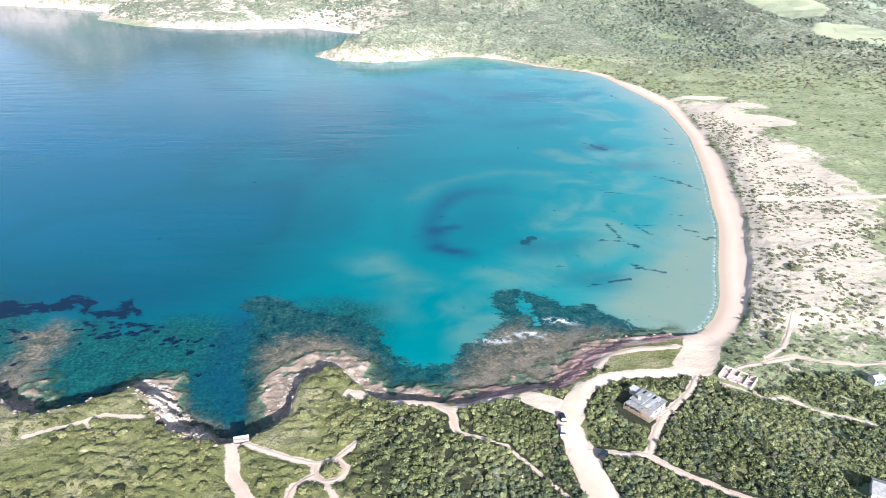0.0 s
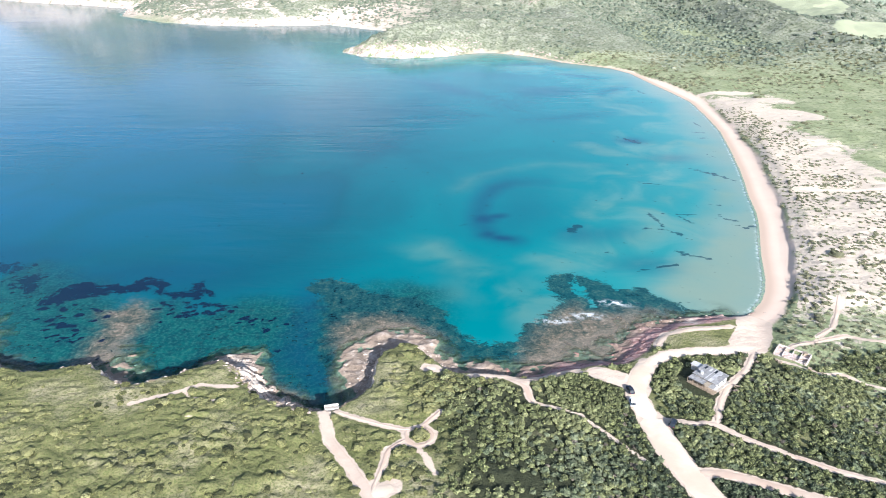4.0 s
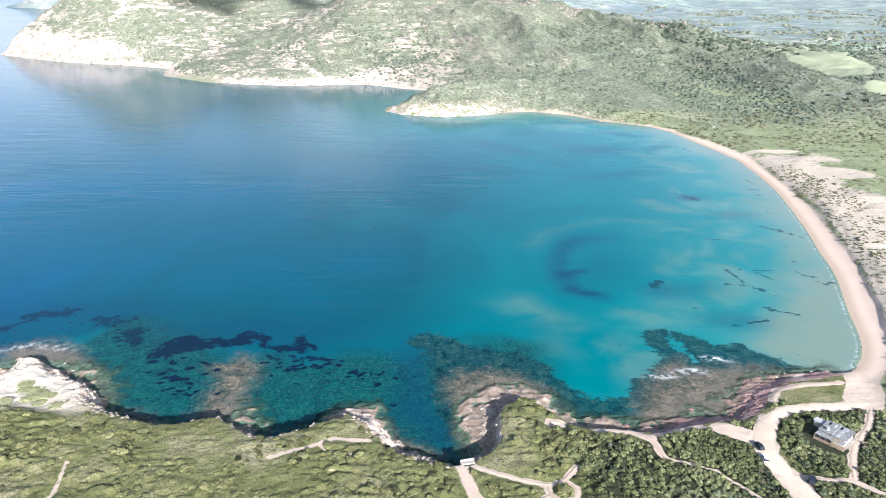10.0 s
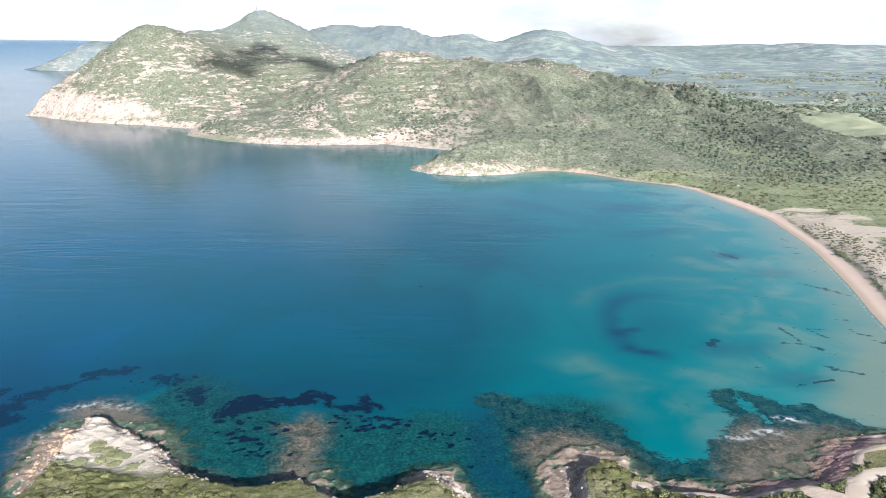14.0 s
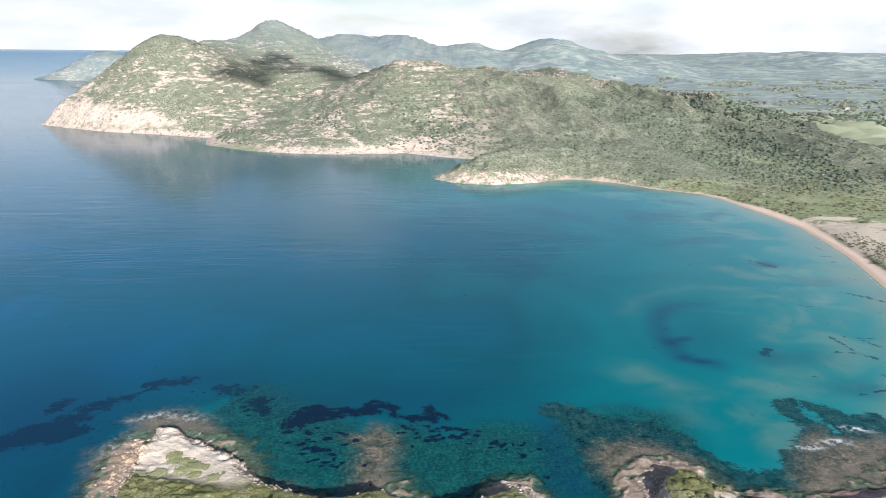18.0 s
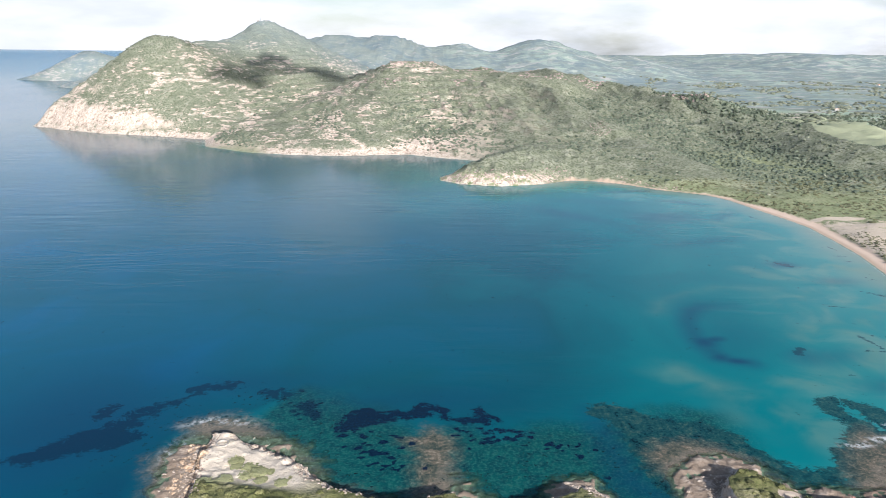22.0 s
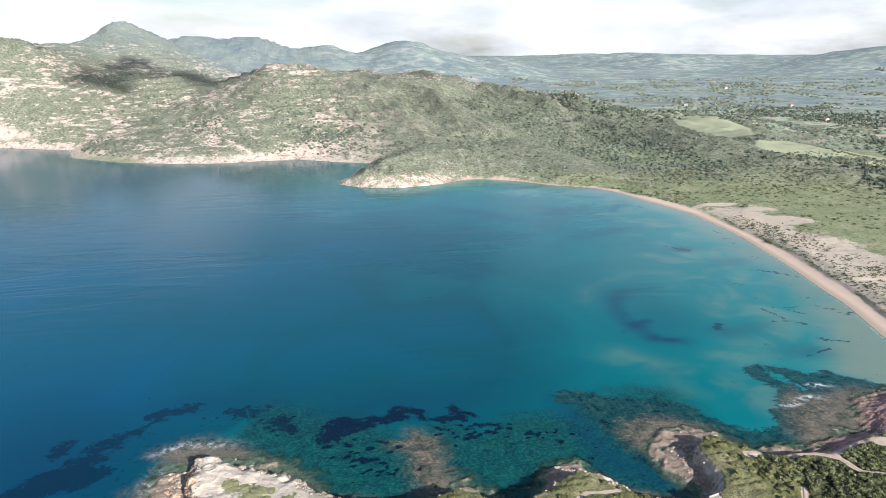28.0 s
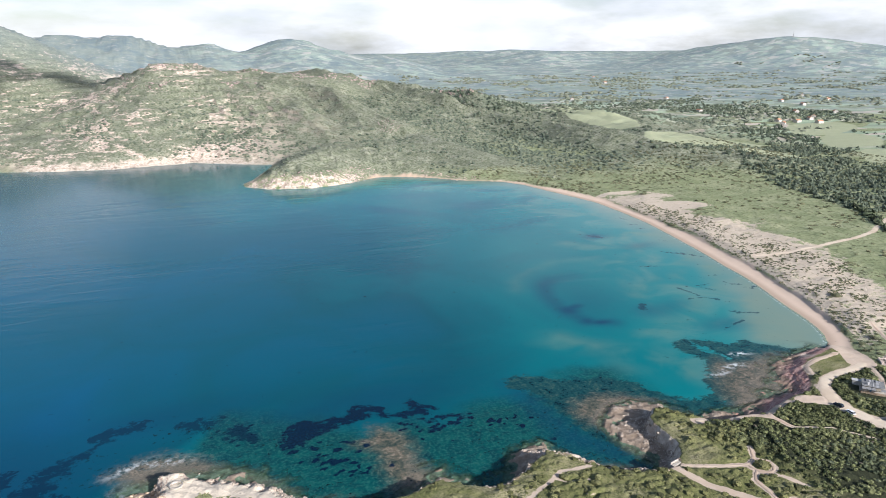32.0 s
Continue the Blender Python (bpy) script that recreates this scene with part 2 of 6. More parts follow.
def shape(x, y):
    """Height and the masks of the ground, from the plan."""
    sd = line_distance(x, y, LAND, True)
    sd = np.where(inside(x, y, LAND), sd, -sd)
    near = near_mask(x, y)
    beach_gap = line_distance(x, y, BEACH)
    cut = fbm(x, y, 9, 4, 3)
    fine = fbm(x, y, 2.6, 3, 8)
    crag0 = fbm(x, y, 5, 4, 13, True)
    # foreland with its cliffs
    soft = step(x, -107, -103) * step(-46 - x, 0, 14)
    s = sd + near * (cut * 1.9 + fine * 0.6 + 1.3 * (crag0 - 0.2) * (1 - step(x, 100, 115)))
    top = 8.4 - 2.2 * step(x, 40, 66) - 1.6 * step(x, 92, 140) + 0.03 * np.clip(200 - y, -20, 400) + 0.5 * fbm(x, y, 22, 3, 5) + step(-70 - x, 0, 25) * (-1.6 + 0.7 * crag0 + 0.5 * fine) * step(y + 0.28 * (x + 85), 196, 206)
    ledge = step(x, 106, 130)
    mat = np.zeros(x.shape)
    close = (near > 0.5) & (sd > 2) & (x < 112)
    if close.any():
        mx, my, ms = x[close], y[close], sd[close]
        warp = 0.9 * vnoise(mx / 3.1, my / 3.1, 131)
        mat[close] = (1.15 * np.abs(vnoise(mx / 3.3 + warp, my / 3.3, 133)) + 0.55 * np.abs(vnoise(mx / 1.5, my / 1.5 + warp, 135))) * step(ms, 2.5, 5.5) * step(track_gap(mx, my), 0.3, 2.2) * (0.45 + 0.75 * step(fbm(mx, my, 20, 3, 137), -0.35, 0.3)) * (1 - step(my + 0.28 * (mx + 85), 196, 203) * step(-62 - mx, 0, 12))
    top = top + mat
    gentle = step(x, 21, 28) * step(56 - x, 0, 6)
    rise = (step(s, -0.6, 1.6) * (1 - gentle) + step(s + 1.6 * crag0, -8, 5) * gentle) * (1 - soft) * (1 - ledge) + step(s + 1.5 * crag0, -3.5, 3.5) * soft * (1 - ledge) + ledge * step(s, -6, 7)
    foot = np.interp(s, [-120, -70, -46, -30, -14, -6, -2, 0], [-13, -11, -5.5, -3.0, -1.25, -0.2, 0.6, 1.3])
    reef = np.zeros(x.shape)
    for rx0, ry0, ra, rb, turn, lift in REEFS:
        c, sn = math.cos(radians(turn)), math.sin(radians(turn))
        u, v = (c * (x - rx0) + sn * (y - ry0)) / ra, (c * (y - ry0) - sn * (x - rx0)) / rb
        reef = np.maximum(reef, lift * np.exp(-(u * u + v * v) ** 1.5))
    crag = fbm(x, y, 6, 4, 12, True)
    chip = fbm(x, y, 3.4, 3, 14, True)
    foot = foot + reef * step(-s, 0, 6) * (0.8 + 0.3 * crag) - 0.9 * ledge * step(-s, 4, 12)
    rough = step(-s, 0.5, 4) * step(46 + s, 0, 30) * (1 - 0.8 * step(x, 196, 208) * step(238 - y, 0, 4))
    foot = foot + rough * (0.55 * crag + 0.6 * chip + 0.3 * fine - 0.35)
    foot = np.where(s < -1, np.minimum(foot, 0.45 + 0.5 * cut + 0.5 * chip + 1.2 * step(-s, 7, 1)), foot)
    strata = fbm(0.07 * x + 0.02 * y, 0.55 * (y - 0.30 * x) + 0.35 * cut, 1.0, 3, 151, True) * ledge * step(s, -26, -4) * step(9 - s, 0, 8) * step(186 - x, 0, 16)
    low = (foot + gentle * step(s, -12, -6) * (1.1 * crag0 + 0.5)) * (1 - rise) + np.maximum(top, 1.6) * rise + 0.42 * strata
    # beach, dunes and the plain
    wet = np.interp(sd, [-900, -500, -330, -210, -120, -60, -25, 0, 8, 15, 22, 60, 140, 400, 1600, 4000],
                    [-24, -16, -11, -6.5, -3.4, -1.5, -0.7, 0, 0.9, 2.4, 4.0, 5.0, 6, 12, 40, 60])
    cliff_gap = line_distance(x, y, CLIFFS[2:] + LEDGE)
    bed = -(np.interp(cliff_gap, [0, 10, 26, 44, 58, 100, 170], [0.6, 1.2, 2.4, 3.8, 7, 12, 18]) ** -3.0
            + np.interp(beach_gap, [0, 20, 45, 95, 160, 230, 420], [0.3, 0.8, 1.5, 3.2, 5.5, 9.5, 18]) ** -3.0) ** (-1 / 3)
    wet = np.where(sd < 0, bed * step(-sd, 0, 7), wet)
    back_gap = line_distance(x, y, DUNE_EDGE) * np.where(inside(x, y, DUNE_EDGE + [(200, 770), (0, 640), (120, 226)]), 1, -1)
    scarp = step(-back_gap + 1.5 * fbm(x, y, 14, 3, 147), -0.6, 0.9) * step(sd, 4, 9) * step(650 - y, 0, 120) * step(y, 238, 250)
    dune = step(sd, 13, 22) * step(150 - sd, 0, 90)
    shore = wet + 1.1 * scarp + dune * (1.6 * fbm(x, y, 26, 4, 21) + 0.5 * fbm(x, y, 7, 3, 23)) + 1.2 * step(sd, 60, 200) * fbm(x, y, 60, 4, 27)
    # hills, with gullies and ledges
    hills = hill_height(x, y)
    gully = gully_field(x, y)
    hills = hills * (1 + (0.50 - 0.36 * step(60 - x, 0, 160)) * (1 - 0.75 * step(hills, 66, 104)) * (gully - 0.30) * (1 - step(np.hypot(x, y), 1900, 2500))) + step(np.hypot(x, y), 1700, 2600) * step(x, 300, 700) * ((16 + 8 * step(np.hypot(x, y), 2600, 3600)) * fbm(x, y, 520, 4, 57, True) + 9 * fbm(x, y, 150, 3, 59)) + step(hills, 3, 30) * (7.5 * fbm(x, y, 80, 4, 37) + 1.6 * fbm(x, y, 17, 3, 39))
    terrace = np.sin(hills / 9.0 * 2 * math.pi + 2.5 * fbm(x, y, 160, 3, 43))
    west = step(260 - x, 0, 300) * step(y, 900, 1000)
    hills = hills + 2.3 * terrace * west * step(hills, 12, 40)
    off = np.maximum(sd + 5 * fbm(x, y, 24, 4, 47), 0)
    coast = np.clip(off / 26, 0, 1) ** 0.55
    back = 1 - np.exp(-(off + 9) / 105)
    plain = np.minimum(shore, 46 + 0.012 * np.clip(sd - 1600, 0, 3000))
    rocky = step(y, 700, 790) * step(215 - x, 0, 30) * step(sd, 0, 4) * (1 - step(hills, 24, 40))
    plain = np.where(sd > 0, plain * np.maximum(coast, step(x, 150, 230)), plain)
    deep = plain + (np.maximum(sd * 0.16, -16) - plain) * step(190 - x, 0, 90) * step(y, 690, 780)
    head = 27 * step(x, -16, 30) * step(400 - x, 0, 140) * step(y, 735, 790) * step(1040 - y, 0, 90) * np.clip((sd - 5 * step(x, 190, 230) + 6 * fbm(x, y, 30, 3, 143)) / (70 + 40 * step(x, 120, 260)), 0, 1) ** 0.8
    big = np.where(sd > 0, ((np.maximum(plain, 0) / 100) ** 4 + (head / 100) ** 4 + (hills * coast * back * np.clip(beach_gap / 200, 0, 1) ** 0.8 / 100) ** 4) ** 0.25 * 100 + rocky * (1.5 + 3.5 * fbm(x, y, 16, 3, 145, True)) * coast, deep)
    z = big * (1 - near) + low * near
    z = np.where((near > 0.01) & (near < 0.99) & (sd < 0), np.minimum(z, -0.25), z)
    sand = step(back_gap + 3.0 * fbm(x, y, 24, 4, 51), -1.0, 1.0)
    sand = np.maximum(sand, step(4 + 4 * fbm(x, y, 30, 3, 51) - sd, 0, 3) * step(y, 725, 745) * step(x, 122, 150))
    sand = sand * step(sd, -40, -6) * step(200 - beach_gap, 0, 60) * step(x * 0.6 + y, 352, 372)
    dunes = step(-back_gap + 3.0 * fbm(x, y, 24, 4, 51), -1.5, 1.5) * (0.72 + 0.28 * step(y + 0.12 * x, 250, 280)) * step(y, 198, 208) * step(105 - sd + 50 * fbm(x, y, 60, 3, 53), 0, 60) * step(640 - y, 0, 60) * step(x, 190, 236)
    tongue = np.exp(-(((x - 366) / 32) ** 2 + ((y - 534 + 0.35 * (x - 366)) / 20) ** 2) ** 2) + np.exp(-(((x - 350) / 30) ** 2 + ((y - 610) / 7) ** 2) ** 2)
    return z + bowl(x, y), sd, near, sand, np.maximum(dunes, 1.6 * tongue), ledge * near, np.maximum(step(hills, 6, 26), step(head, 5, 12)), beach_gap, west * step(hills, 6, 26), soft


def axis(parts):
    out = [parts[0][0]]
    for start, stop, size, growth, most in parts:
        p, d = start, size
        while p < stop - 1e-6:
            p += d
            out.append(min(p, stop))
            d = min(d * growth, most)
    return np.array(out)


def mirror_axis(start, stop, size, growth, most):
    return 2 * start - axis([(start, 2 * start - stop, size, growth, most)])[::-1]


XS = np.concatenate([mirror_axis(-820, -5000, 7, 1.07, 130), mirror_axis(-135, -820, 1.1, 1.022, 6.5)[1:], axis([(-135, 128, 0.8, 1, 0.8), (128, 262, 1.1, 1, 1.1), (262, 760, 1.1, 1.02, 5.5), (760, 5000, 6, 1.055, 120)])[1:]])
YS = np.concatenate([mirror_axis(138, -1600, 1.3, 1.09, 120), axis([(138, 162, 1.0, 1, 1), (162, 250, 0.7, 1, 0.7), (250, 292, 1.0, 1, 1), (292, 880, 1.0, 1.014, 4.2), (880, 1960, 4.2, 1.004, 7), (1960, 5000, 8, 1.05, 90)])[1:]])


def sheet(name, xs, ys, z, attrs, keep=None):
    nx, ny = len(xs), len(ys)
    gx, gy = np.meshgrid(xs, ys)
    co = np.stack([gx, gy, z], -1).reshape(-1, 3).astype(np.float32)
    i = np.arange(nx * ny).reshape(ny, nx)
    quads = np.stack([i[:-1, :-1], i[:-1, 1:], i[1:, 1:], i[1:, :-1]], -1).reshape(-1, 4)
    if keep is not None:
        quads = quads[keep[quads].any(1)]
    used = np.unique(quads)
    remap = np.full(nx * ny, -1)
    remap[used] = np.arange(len(used))
    me = bulk_mesh(name, co[used], remap[quads], True)
    for key, values in attrs.items():
        me.attributes.new(key, "FLOAT", "POINT").data.foreach_set("value", np.asarray(values, np.float32).reshape(-1)[used])
    return me


def bulk_mesh(name, co, faces, smooth=False):
    me = bpy.data.meshes.new(name)
    n, k = faces.shape
    me.vertices.add(len(co))
    me.vertices.foreach_set("co", np.ascontiguousarray(co, np.float32).reshape(-1))
    me.loops.add(n * k)
    me.loops.foreach_set("vertex_index", np.ascontiguousarray(faces, np.int32).reshape(-1))
    me.polygons.add(n)
    me.polygons.foreach_set("loop_start", np.arange(0, n * k, k, dtype=np.int32))
    me.polygons.foreach_set("use_smooth", np.full(n, smooth))
    me.update(calc_edges=True)
    return me


# ---- materials ----
class Graph:
    """A short hand for node materials."""

    def __init__(self, name):
        self.mat = bpy.data.materials.new(name)
        self.mat.use_nodes = True
        self.tree = self.mat.node_tree
        self.tree.nodes.clear()
        self.out = self.tree.nodes.new("ShaderNodeOutputMaterial")
        self.where = None

    def node(self, kind, **sets):
        n = self.tree.nodes.new(kind)
        for key, value in sets.items():
            setattr(n, key, value)
        return n

    def put(self, socket, value):
        if isinstance(value, bpy.types.NodeSocket):
            self.tree.links.new(value, socket)
        elif isinstance(value, (tuple, list)):
            socket.default_value = (*value, 1.0) if len(value) == 3 and socket.type == "RGBA" else value
        else:
            socket.default_value = value

    def place(self):
        if self.where is None:
            self.where = self.node("ShaderNodeNewGeometry").outputs["Position"]
        return self.where

    def attr(self, name):
        return self.node("ShaderNodeAttribute", attribute_name=name).outputs["Fac"]

    def noise(self, size, detail=4.0, rough=0.55, stretch=None, warp=0.0):
        n = self.node("ShaderNodeTexNoise")
        v = self.place()
        if stretch:
            m = self.node("ShaderNodeMapping")
            self.put(m.inputs["Vector"], v)
            m.inputs["Scale"].default_value = stretch[:3]
            if len(stretch) > 3:
                m.inputs["Rotation"].default_value = (0, 0, radians(stretch[3]))
            v = m.outputs["Vector"]
        self.put(n.inputs["Vector"], v)
        n.inputs["Scale"].default_value, n.inputs["Detail"].default_value = 1.0 / size, detail
        n.inputs["Roughness"].default_value, n.inputs["Distortion"].default_value = rough, warp
        return n.outputs["Fac"]

    def cells(self, size, feature="F1"):
        n = self.node("ShaderNodeTexVoronoi", feature=feature)
        self.put(n.inputs["Vector"], self.place())
        n.inputs["Scale"].default_value = 1.0 / size
        return n.outputs["Distance"]

    def math(self, op, a, b=0.0):
        n = self.node("ShaderNodeMath", operation=op)
        self.put(n.inputs[0], a)
        self.put(n.inputs[1], b)
        return n.outputs[0]

    def span(self, v, lo, hi, a=0.0, b=1.0):
        n = self.node("ShaderNodeMapRange", interpolation_type="SMOOTHSTEP")
        for key, value in zip(("Value", "From Min", "From Max", "To Min", "To Max"), (v, lo, hi, a, b)):
            self.put(n.inputs[key], value)
        return n.outputs[0]

    def ramp(self, v, stops):
        n = self.node("ShaderNodeValToRGB")
        ends = n.color_ramp.elements
        while len(ends) < len(stops):
            ends.new(0.5)
        for e, (p, c) in zip(ends, stops):
            e.position, e.color = p, (*c, 1)
        self.put(n.inputs["Fac"], v)
        return n.outputs["Color"]

    def mix(self, fac, a, b, blend="MIX"):
        n = self.node("ShaderNodeMixRGB", blend_type=blend)
        for key, value in zip(("Fac", "Color1", "Color2"), (fac, a, b)):
            self.put(n.inputs[key], value)
        return n.outputs["Color"]

    def bump(self, height, distance, strength=1.0, under=None):
        n = self.node("ShaderNodeBump")
        self.put(n.inputs["Height"], height)
        n.inputs["Distance"].default_value = distance
        self.put(n.inputs["Strength"], strength)
        if under is not None:
            self.put(n.inputs["Normal"], under)
        return n.outputs["Normal"]

    def slope(self):
        n = self.node("ShaderNodeSeparateXYZ")
        self.put(n.inputs[0], self.node("ShaderNodeNewGeometry").outputs["Normal"])
        return n.outputs["Z"]

    def high(self):
        n = self.node("ShaderNodeSeparateXYZ")
        self.put(n.inputs[0], self.place())
        return n.outputs["Z"]

    def surface(self, color, rough=0.8, normal=None, metal=0.0, gloss=0.3):
        n = self.node("ShaderNodeBsdfPrincipled")
        self.put(n.inputs["Base Color"], color)
        self.put(n.inputs["Roughness"], rough)
        self.put(n.inputs["Metallic"], metal)
        self.put(n.inputs["Specular IOR Level"], gloss)
        if normal is not None:
            self.put(n.inputs["Normal"], normal)
        return n.outputs[0]

    def done(self, shader):
        self.put(self.out.inputs["Surface"], shader)
        return self.mat


def ground_material():
    g = Graph("ground")
    sd, near, sand, dune = g.attr("sd"), g.attr("near"), g.attr("sand"), g.attr("dune")
    gap, ledge, hill, west = g.attr("gap"), g.attr("ledge"), g.attr("hill"), g.attr("west")
    n_big, n_mid, n_low, n_fine = g.noise(140, 5), g.noise(18, 5, 0.6), g.noise(3.2, 5, 0.62), g.noise(0.7, 4, 0.6)
    up, z = g.slope(), g.high()
    grass = g.ramp(n_mid, [(0.3, (0.112, 0.116, 0.044)), (0.48, (0.172, 0.168, 0.070)), (0.68, (0.285, 0.25, 0.15))])
    grass = g.mix(g.span(n_fine, 0.46, 0.62, 0.0, 0.75), grass, (0.095, 0.108, 0.036))
    # Fine shadow speckle of the mat, put into the colour as dark noise.
    grass = g.mix(g.span(g.noise(1.6, 4, 0.7), 0.56, 0.66, 0.0, 0.6), grass, (0.045, 0.055, 0.022))
    # Shade between the dense bushes, put into the ground colour as near-black.
    grass = g.mix(g.attr("thicket_shade"), grass, g.mix(n_fine, (0.015, 0.018, 0.010), (0.06, 0.065, 0.034)))
    scrub = g.ramp(n_mid, [(0.3, (0.15, 0.162, 0.108)), (0.52, (0.21, 0.22, 0.155)), (0.7, (0.285, 0.28, 0.21))])
    scrub = g.mix(g.span(n_low, 0.46, 0.60, 0.0, 0.8), scrub, (0.088, 0.098, 0.056))
    pale = g.ramp(n_low, [(0.3, (0.34, 0.26, 0.20)), (0.5, (0.50, 0.41, 0.33)), (0.7, (0.66, 0.57, 0.47))])
    pale = g.mix(g.span(g.noise(7, 5, 0.65), 0.5, 0.66), pale, (0.25, 0.19, 0.145))
    red = g.ramp(g.noise(1.0, 6, 0.72, (0.10, 0.95, 1.4, -16), 0.5), [(0.32, (0.085, 0.045, 0.040)), (0.44, (0.30, 0.165, 0.145)), (0.56, (0.41, 0.26, 0.225)), (0.70, (0.52, 0.38, 0.33))])
    rock = g.mix(g.math("MULTIPLY", ledge, g.span(n_mid, 0.3, 0.5)), pale, red)
    rock = g.mix(g.math("MULTIPLY", near, g.span(g.math("ADD", z, g.math("MULTIPLY", n_low, 1.6)), 2.5, 1.2, 0.0, 0.85)), rock, g.mix(n_low, (0.13, 0.095, 0.065), (0.31, 0.235, 0.17)))
    beach = g.mix(n_mid, (0.55, 0.41, 0.305), (0.68, 0.53, 0.41))
    beach = g.mix(g.span(sd, 1.0, 6.0), (0.46, 0.34, 0.25), beach)
    loose = g.mix(n_low, (0.41, 0.335, 0.25), (0.58, 0.49, 0.385))
    track = g.mix(n_low, (0.43, 0.325, 0.245), (0.58, 0.47, 0.365))
    earth = g.mix(n_low, (0.30, 0.20, 0.135), (0.46, 0.34, 0.245))
    # cover, from the ground up
    plain = g.ramp(n_mid, [(0.3, (0.185, 0.21, 0.105)), (0.5, (0.25, 0.27, 0.145)), (0.7, (0.32, 0.325, 0.19))])
    plain = g.mix(g.span(n_low, 0.48, 0.62, 0.0, 0.7), plain, (0.115, 0.135, 0.064))
    land = g.mix(hill, g.mix(near, plain, grass), scrub)
    bands = g.noise(1.0, 7, 0.70, (0.05, 0.05, 0.19))
    bands = g.math("ADD", bands, g.span(g.noise(75, 4, 0.6), 0.36, 0.66, -0.07, 0.05))
    bands = g.math("ADD", bands, g.span(z, 20.0, 150.0, 0.035, -0.045))
    bare = g.math("MULTIPLY", west, g.span(g.math("ADD", bands, g.math("MULTIPLY", n_big, 0.4)), 0.715, 0.775))
    outcrop = g.span(g.noise(11, 6, 0.7), 0.635, 0.69)
    bare = g.math("MAXIMUM", bare, g.math("MULTIPLY", outcrop, g.math("MULTIPLY", hill, 0.8)))
    bare = g.math("MAXIMUM", bare, g.math("MULTIPLY", west, g.span(g.math("ADD", z, g.math("MULTIPLY", g.noise(14, 7, 0.72), 34.0)), 28.0, 20.0)))
    bare = g.math("MAXIMUM", bare, g.span(g.math("ADD", g.attr("scarp"), g.math("MULTIPLY", g.math("SUBTRACT", g.noise(9, 7, 0.75), 0.5), 2.6)), 0.45, 0.6))
    bare = g.math("MULTIPLY", bare, g.math("MAXIMUM", g.math("MAXIMUM", west, g.span(g.attr("scarp"), 0.1, 0.4)), g.math("MULTIPLY", hill, 0.55)))
    land = g.mix(bare, land, pale)
    # fields in the valley behind
    plots = g.node("ShaderNodeTexVoronoi")
    m = g.node("ShaderNodeMapping")
    g.put(m.inputs["Vector"], g.place())
    m.inputs["Scale"].default_value = (0.0042, 0.0075, 0.0)
    m.inputs["Rotation"].default_value = (0, 0, 0.35)
    g.put(plots.inputs["Vector"], m.outputs["Vector"])
    pick = g.node("ShaderNodeSeparateColor")
    g.put(pick.inputs[0], plots.outputs["Color"])
    crop = g.ramp(pick.outputs[0], [(0.0, (0.27, 0.33, 0.22)), (0.3, (0.34, 0.40, 0.27)), (0.5, (0.22, 0.26, 0.19)), (0.65, (0.42, 0.43, 0.32)), (0.8, (0.46, 0.39, 0.32)), (1.0, (0.20, 0.23, 0.17))])
    field = g.math("MULTIPLY", g.attr("field"), g.span(pick.outputs[1], 0.36, 0.40))
    land = g.mix(field, land, crop)
    meadow = g.mix(n_mid, (0.28, 0.305, 0.18), (0.37, 0.375, 0.245))
    land = g.mix(g.span(g.math("ADD", g.attr("meadow"), g.math("MULTIPLY", n_mid, 0.3)), 0.55, 0.66), land, meadow)
    # Haze put into the colour: far land and its woods mixed towards blue-grey.
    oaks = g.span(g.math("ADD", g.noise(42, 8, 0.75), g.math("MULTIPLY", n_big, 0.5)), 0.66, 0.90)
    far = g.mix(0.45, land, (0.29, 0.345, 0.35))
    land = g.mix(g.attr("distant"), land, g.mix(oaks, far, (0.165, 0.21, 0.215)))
    # dunes: loose sand between the scrub
    open_sand = g.span(g.math("ADD", g.math("MULTIPLY", dune, 0.675), g.math("MULTIPLY", g.noise(7, 7, 0.76), 0.95)), 1.0, 1.1)
    land = g.mix(open_sand, land, loose)
    # foreland: bare rims, rock faces, shelf
    rim = g.span(g.math("ADD", sd, g.math("MULTIPLY", n_low, 7.0)), 5.4, 3.6)
    rim = g.math("MULTIPLY", rim, near)
    bald = g.math("MULTIPLY", g.attr("bald"), g.span(g.noise(9, 5, 0.6), 0.68, 0.60))
    land = g.mix(bald, land, g.mix(n_low, (0.50, 0.41, 0.305), (0.70, 0.605, 0.485)))
    land = g.mix(g.math("MULTIPLY", rim, 0.75), land, earth)
    steep = g.math("MAXIMUM", g.math("MULTIPLY", g.span(up, 0.86, 0.72), near), g.math("MULTIPLY", g.span(g.math("ADD", up, g.math("MULTIPLY", n_low, 0.16)), 0.80, 0.70), west))
    low = g.math("MULTIPLY", near, g.span(sd, 0.6, -0.8))
    shelf = g.math("MULTIPLY", near, g.math("MULTIPLY", ledge, g.span(g.math("ADD", sd, g.math("MULTIPLY", n_low, 3.0)), 5.5, 3.8)))
    land = g.mix(g.math("MAXIMUM", g.math("MAXIMUM", steep, low), shelf), land, rock)
    land = g.mix(sand, land, beach)
    edge = g.math("ADD", gap, g.math("MULTIPLY", g.math("SUBTRACT", n_low, 0.5), 2.6))
    land = g.mix(g.span(edge, 0.25, -0.25), land, track)
    # under water
    weed = g.ramp(n_low, [(0.32, (0.05, 0.055, 0.030)), (0.48, (0.19, 0.155, 0.095)), (0.64, (0.40, 0.32, 0.23))])
    bed = g.mix(g.span(near, 0.3, 0.7), (0.52, 0.42, 0.32), weed)
